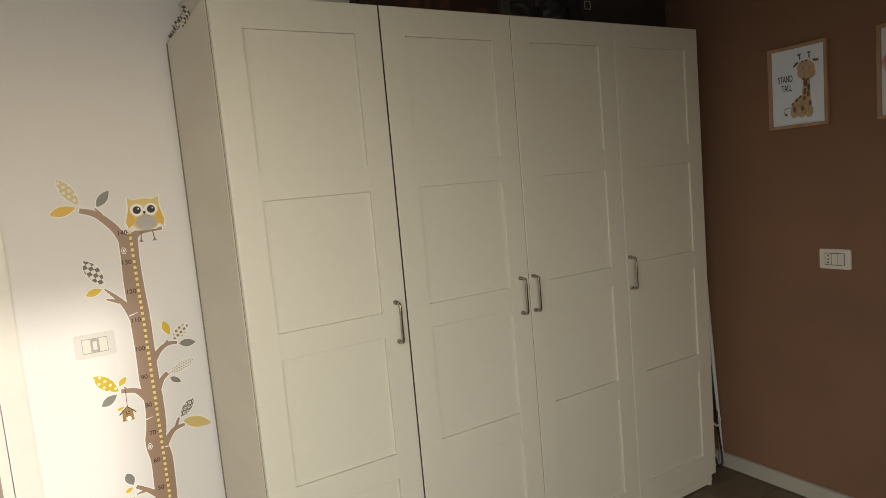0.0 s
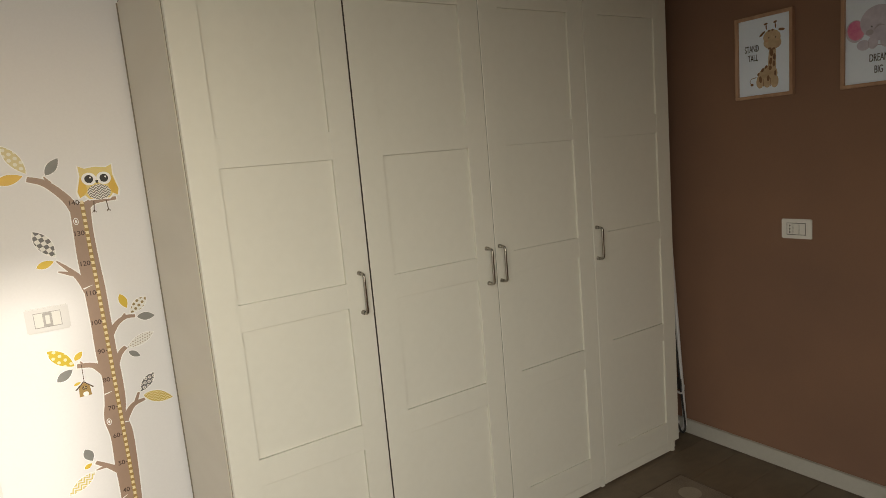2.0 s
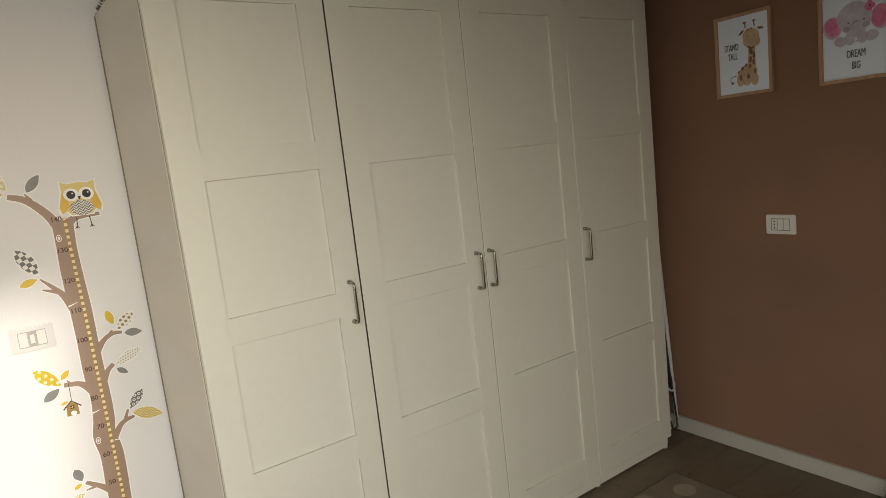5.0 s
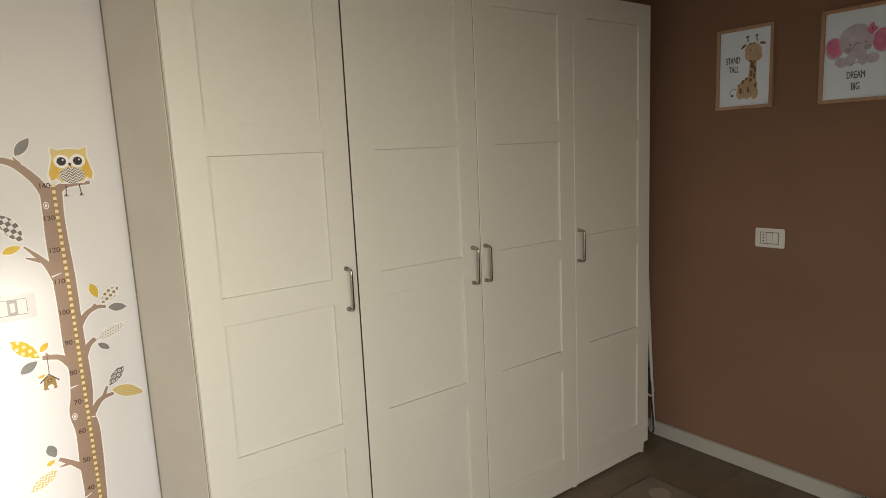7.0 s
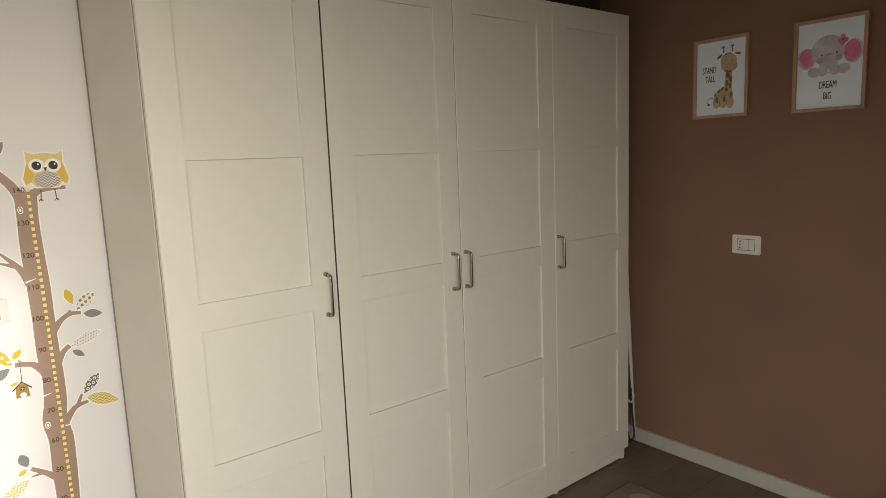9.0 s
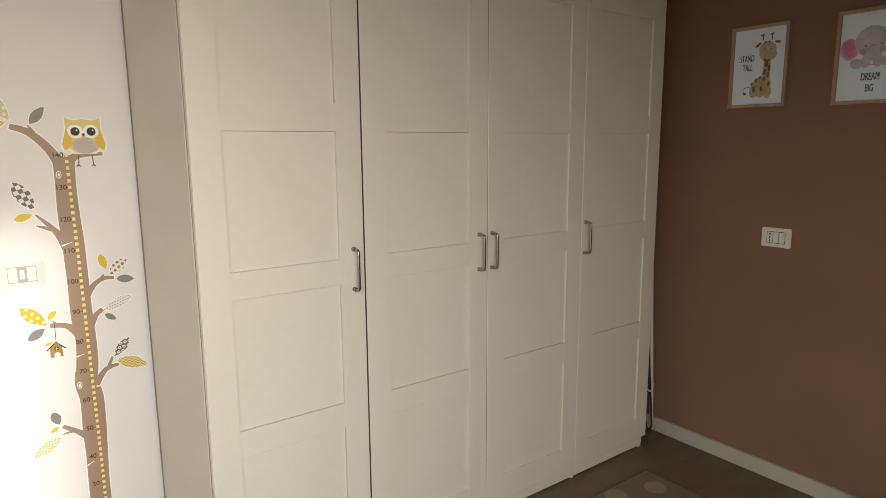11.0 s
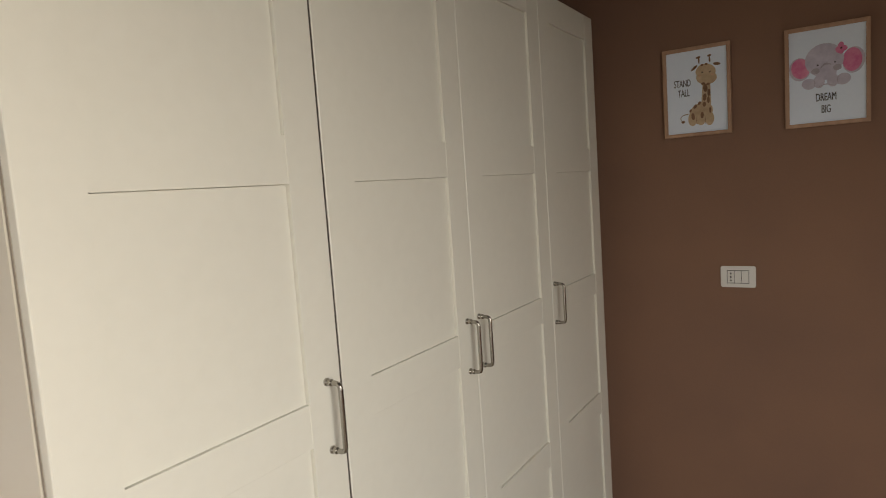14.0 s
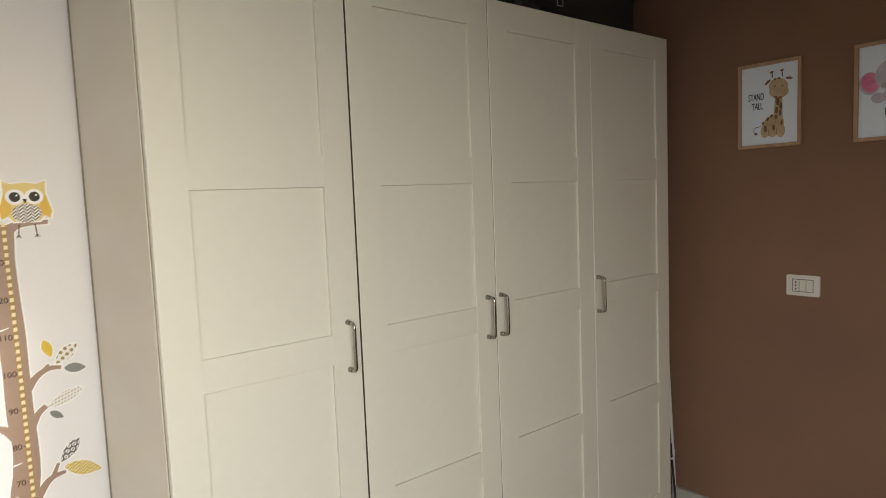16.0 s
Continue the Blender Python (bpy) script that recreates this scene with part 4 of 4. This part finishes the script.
decal("sticker_edge", [(fig_u + u * 1.085, fig_v + v * 1.075) for u, v in body], M_STICKER_WHITE, 0.0009, "", fig)
for sx in (-1, 1):
    wing = [(0.046, 0.016), (0.059, -0.028), (0.054, -0.049), (0.042, -0.041), (0.031, -0.030), (0.033, -0.006)]
    decal("wing", [(fig_u + sx * u, fig_v + v) for u, v in wing[::sx]], M_ORANGE, 0.00135, "amber side shape", fig)
decal("belly_patch", E(fig_u + 0.002, fig_v - 0.035, 0.034, 0.025), M_P_CHEV_BELLY, 0.0015, "grey and white chevron patch", fig)
for sx in (-1, 1):
    decal("pale_disc", E(fig_u + sx * 0.0215, fig_v + 0.009, 0.0215, 0.0205), M_STICKER_WHITE, 0.00155 + 0.00002 * sx, "white disc", fig)
    decal("dark_disc", E(fig_u + sx * 0.0220, fig_v + 0.009, 0.0125, 0.0130), M_INK, 0.0019, "black disc", fig)
    decal("light_spot", E(fig_u + sx * 0.0220 + 0.0045, fig_v + 0.013, 0.0024, 0.0028, 0, 12), M_STICKER_WHITE, 0.0022, "", fig)
    decal("stalk", ribbon([(fig_u + sx * 0.018, fig_v - 0.064), (fig_u + sx * 0.021, fig_v - 0.095)], (0.003, 0.0025)), M_BROWN_INK, 0.0010, "", fig)
    for du in (-0.006, 0.0, 0.006):
        decal("stalk", ribbon([(fig_u + sx * 0.021, fig_v - 0.092), (fig_u + sx * 0.021 + du, fig_v - 0.100)], (0.0025, 0.002)), M_BROWN_INK, 0.0011, "", fig)
decal("dark_spot", [(fig_u - 0.005, fig_v + 0.003), (fig_u + 0.005, fig_v + 0.003), (fig_u, fig_v - 0.009)], M_INK, 0.0020, "", fig)

# little hanging house
hu, hv = -0.2955, 0.787
decal("string", ribbon([(-0.2935, 0.872), (-0.2945, 0.808)], (0.0018, 0.0018)), M_BROWN_INK, 0.0009)
house = decal("bird_house", [(hu - 0.0185, hv - 0.024), (hu + 0.0175, hv - 0.024), (hu + 0.0155, hv + 0.008), (hu, hv + 0.022), (hu - 0.0165, hv + 0.008)], M_BARK_DARK, 0.0008, "small olive house shape")
decal("roof", ribbon([(hu - 0.026, hv + 0.001), (hu, hv + 0.025), (hu + 0.025, hv + 0.001)], (0.004, 0.004, 0.004), steps=1), M_BROWN_INK, 0.0011, "", house)
decal("opening", E(hu + 0.001, hv - 0.017, 0.0085, 0.008), M_STICKER_WHITE, 0.0011, "", house)
decal("opening", E(hu, hv + 0.004, 0.007, 0.0065), M_BROWN_INK, 0.0011, "", house)
decal("cross_bar", ribbon([(hu, hv - 0.002), (hu, hv + 0.010)], (0.0012, 0.0012)), M_OCHRE, 0.0014, "", house)
decal("cross_bar", ribbon([(hu - 0.006, hv + 0.004), (hu + 0.006, hv + 0.004)], (0.0012, 0.0012)), M_OCHRE, 0.0016, "", house)
decal("perch_leaf", leaf((-0.325, 0.806), (-0.303, 0.813), 0.009), M_YELLOW, 0.0008, "", house)


# ---- rug ----
rug = thing("rug", "taupe pile rug with cream and brown dots on the floor", "rug", at=(0, 0, FLOOR_Z))
RX, RY = (0.16, 1.806), (-1.36, -0.158)
rng = random.Random(4)
bm = boxed((RX[0], RY[0], 0.001), (RX[1], RY[1], 0.009), 0.003)
part("rug_field", bm, M_RUG, rug)
bm = bmesh.new()
w = 0.006
for lo, hi in (((RX[0] - w, RY[0] - w), (RX[1] + w, RY[0])), ((RX[0] - w, RY[1]), (RX[1] + w, RY[1] + w)), ((RX[0] - w, RY[0]), (RX[0], RY[1])), ((RX[1], RY[0]), (RX[1] + w, RY[1]))):
    box(bm, (*lo, 0.001), (*hi, 0.0075), 0.002)
part("binding", bm, M_RUG_EDGE, rug, "dark brown bound edge")
DOTS = [(1.712, -0.272, 0.046, 0), (1.744, -0.446, 0.031, 1), (1.530, -0.215, 0.048, 0), (1.36, -0.40, 0.034, 1)]
while len(DOTS) < 34:
    x, y, r = rng.uniform(RX[0] + 0.08, RX[1] - 0.08), rng.uniform(RY[0] + 0.08, RY[1] - 0.08), rng.choice((0.034, 0.05, 0.052))
    if all(math.hypot(x - a, y - b) > r + c + 0.045 for a, b, c, _ in DOTS):
        DOTS.append((x, y, r, int(r < 0.04)))
for x, y, r, dark in DOTS:
    bm = slab(bmesh.new(), E(x, y, r, r * 0.97, 0, 36), lambda u, v: Vector((u, v, 0.0088)), Vector((0, 0, 1)), 0.0012)
    part("dot", bm, M_DOT_DARK if dark else M_DOT_LIGHT, rug, "brown dot" if dark else "cream dot")


# ---- soft toys on the floor by the brown wall ----
def soft_toy(label, mat, forms, tufts=0, length=0.012):
    bm = bmesh.new()
    for i, (at, radii, turn) in enumerate(forms):
        blob(bm, at, radii, turn, 0.13, 2.0 * i + len(label), 5)
    bm.normal_update()
    draw = random.Random(len(label))
    for v in draw.sample(list(bm.verts), tufts):   # locks of pile, combed downwards
        n = v.normal
        wind = Vector((draw.uniform(-1, 1), draw.uniform(-1, 1), draw.uniform(-1, 1)))
        side = n.cross(wind).normalized() * length * 0.22
        tip = v.co + n * length * draw.uniform(0.5, 1.0) + wind * length * 0.5 - Vector((0, 0, length * 0.5))
        tip.z = max(tip.z, 0.002)
        tip.x = min(tip.x, WALL_X - 0.004)
        a, b, c = bm.verts.new(v.co + side), bm.verts.new(v.co - side), bm.verts.new(tip)
        d = bm.verts.new(v.co + n.cross(side) * 0.6)
        for f in ((a, b, c), (b, d, c), (d, a, c)):
            bm.faces.new(f)
    ob = tagged(part("soft_toy", bm, mat, None, "", True), label, "soft toy", "soft toys by the wall")
    ob.location.z = FLOOR_Z
    return ob


soft_toy("small pale grey soft toy on the floor", M_PLUSH_GREY, [((2.085, -0.925, 0.056), (0.060, 0.066, 0.060), (0, 0, 20)), ((2.065, -0.975, 0.040), (0.05, 0.05, 0.042), (0, 0, -20)), ((2.08, -0.895, 0.105), (0.016, 0.014, 0.016), (0, 0, 0))], 2600, 0.007)
soft_toy("large dark grey shaggy soft toy leaning on the wall", M_PLUSH_DARK, [((2.00, -1.36, 0.21), (0.165, 0.215, 0.21), (0, 0, 10)), ((2.03, -1.37, 0.425), (0.135, 0.190, 0.150), (0, 0, 0)), ((2.05, -1.105, 0.095), (0.085, 0.095, 0.097), (0, 0, 30))], 7200, 0.014)
pink = soft_toy("pink soft toy with a small cord loop, on the dark toy", M_PLUSH_PINK, [((2.135, -1.122, 0.345), (0.042, 0.048, 0.055), (0, 0, 0)), ((2.13, -1.078, 0.368), (0.014, 0.014, 0.014), (0, 0, 0)), ((2.135, -1.125, 0.235), (0.048, 0.052, 0.085), (0, 0, 0))])
part("hanging_loop", tube(bmesh.new(), [(2.125, -1.136 + 0.008 * math.sin(k), 0.408 + 0.012 * math.cos(k)) for k in (2 * math.pi * i / 14 for i in range(14))], 0.0026, 6, True), M_OAK, pink, "pale cord loop")


# ---- floor tiles ----
TW, TL, G = 0.181, 1.20, 0.0005
tile_me = {}
row, y = 0, -0.021 + 4 * TW
while y > BACK_Y:
    y0, y1 = max(y - TW + G, BACK_Y), min(y - G, WALL_Y)
    if y1 - y0 > 0.01:
        x = 1.562 - 3 * TL * 2 + (0.0, 0.62, 0.27, 0.91, 0.45)[(row + 1) % 5]
        while x < WALL_X:
            x0, x1 = max(x + G, LEFT_X), min(x + TL - G, WALL_X)
            if x1 - x0 > 0.01:
                key = (round(x1 - x0, 3), round(y1 - y0, 3))
                if key not in tile_me:
                    me = mesh_of("tile", boxed((0, 0, -0.006), (x1 - x0, y1 - y0, 0.0), 0.0003))
                    me.materials.append(M_TILE)
                    tile_me[key] = me
                ob = part("tile", tile_me[key], M_TILE, FLOOR)
                ob.location = (x0, y0, 0)
            x += TL
    y -= TW
    row += 1
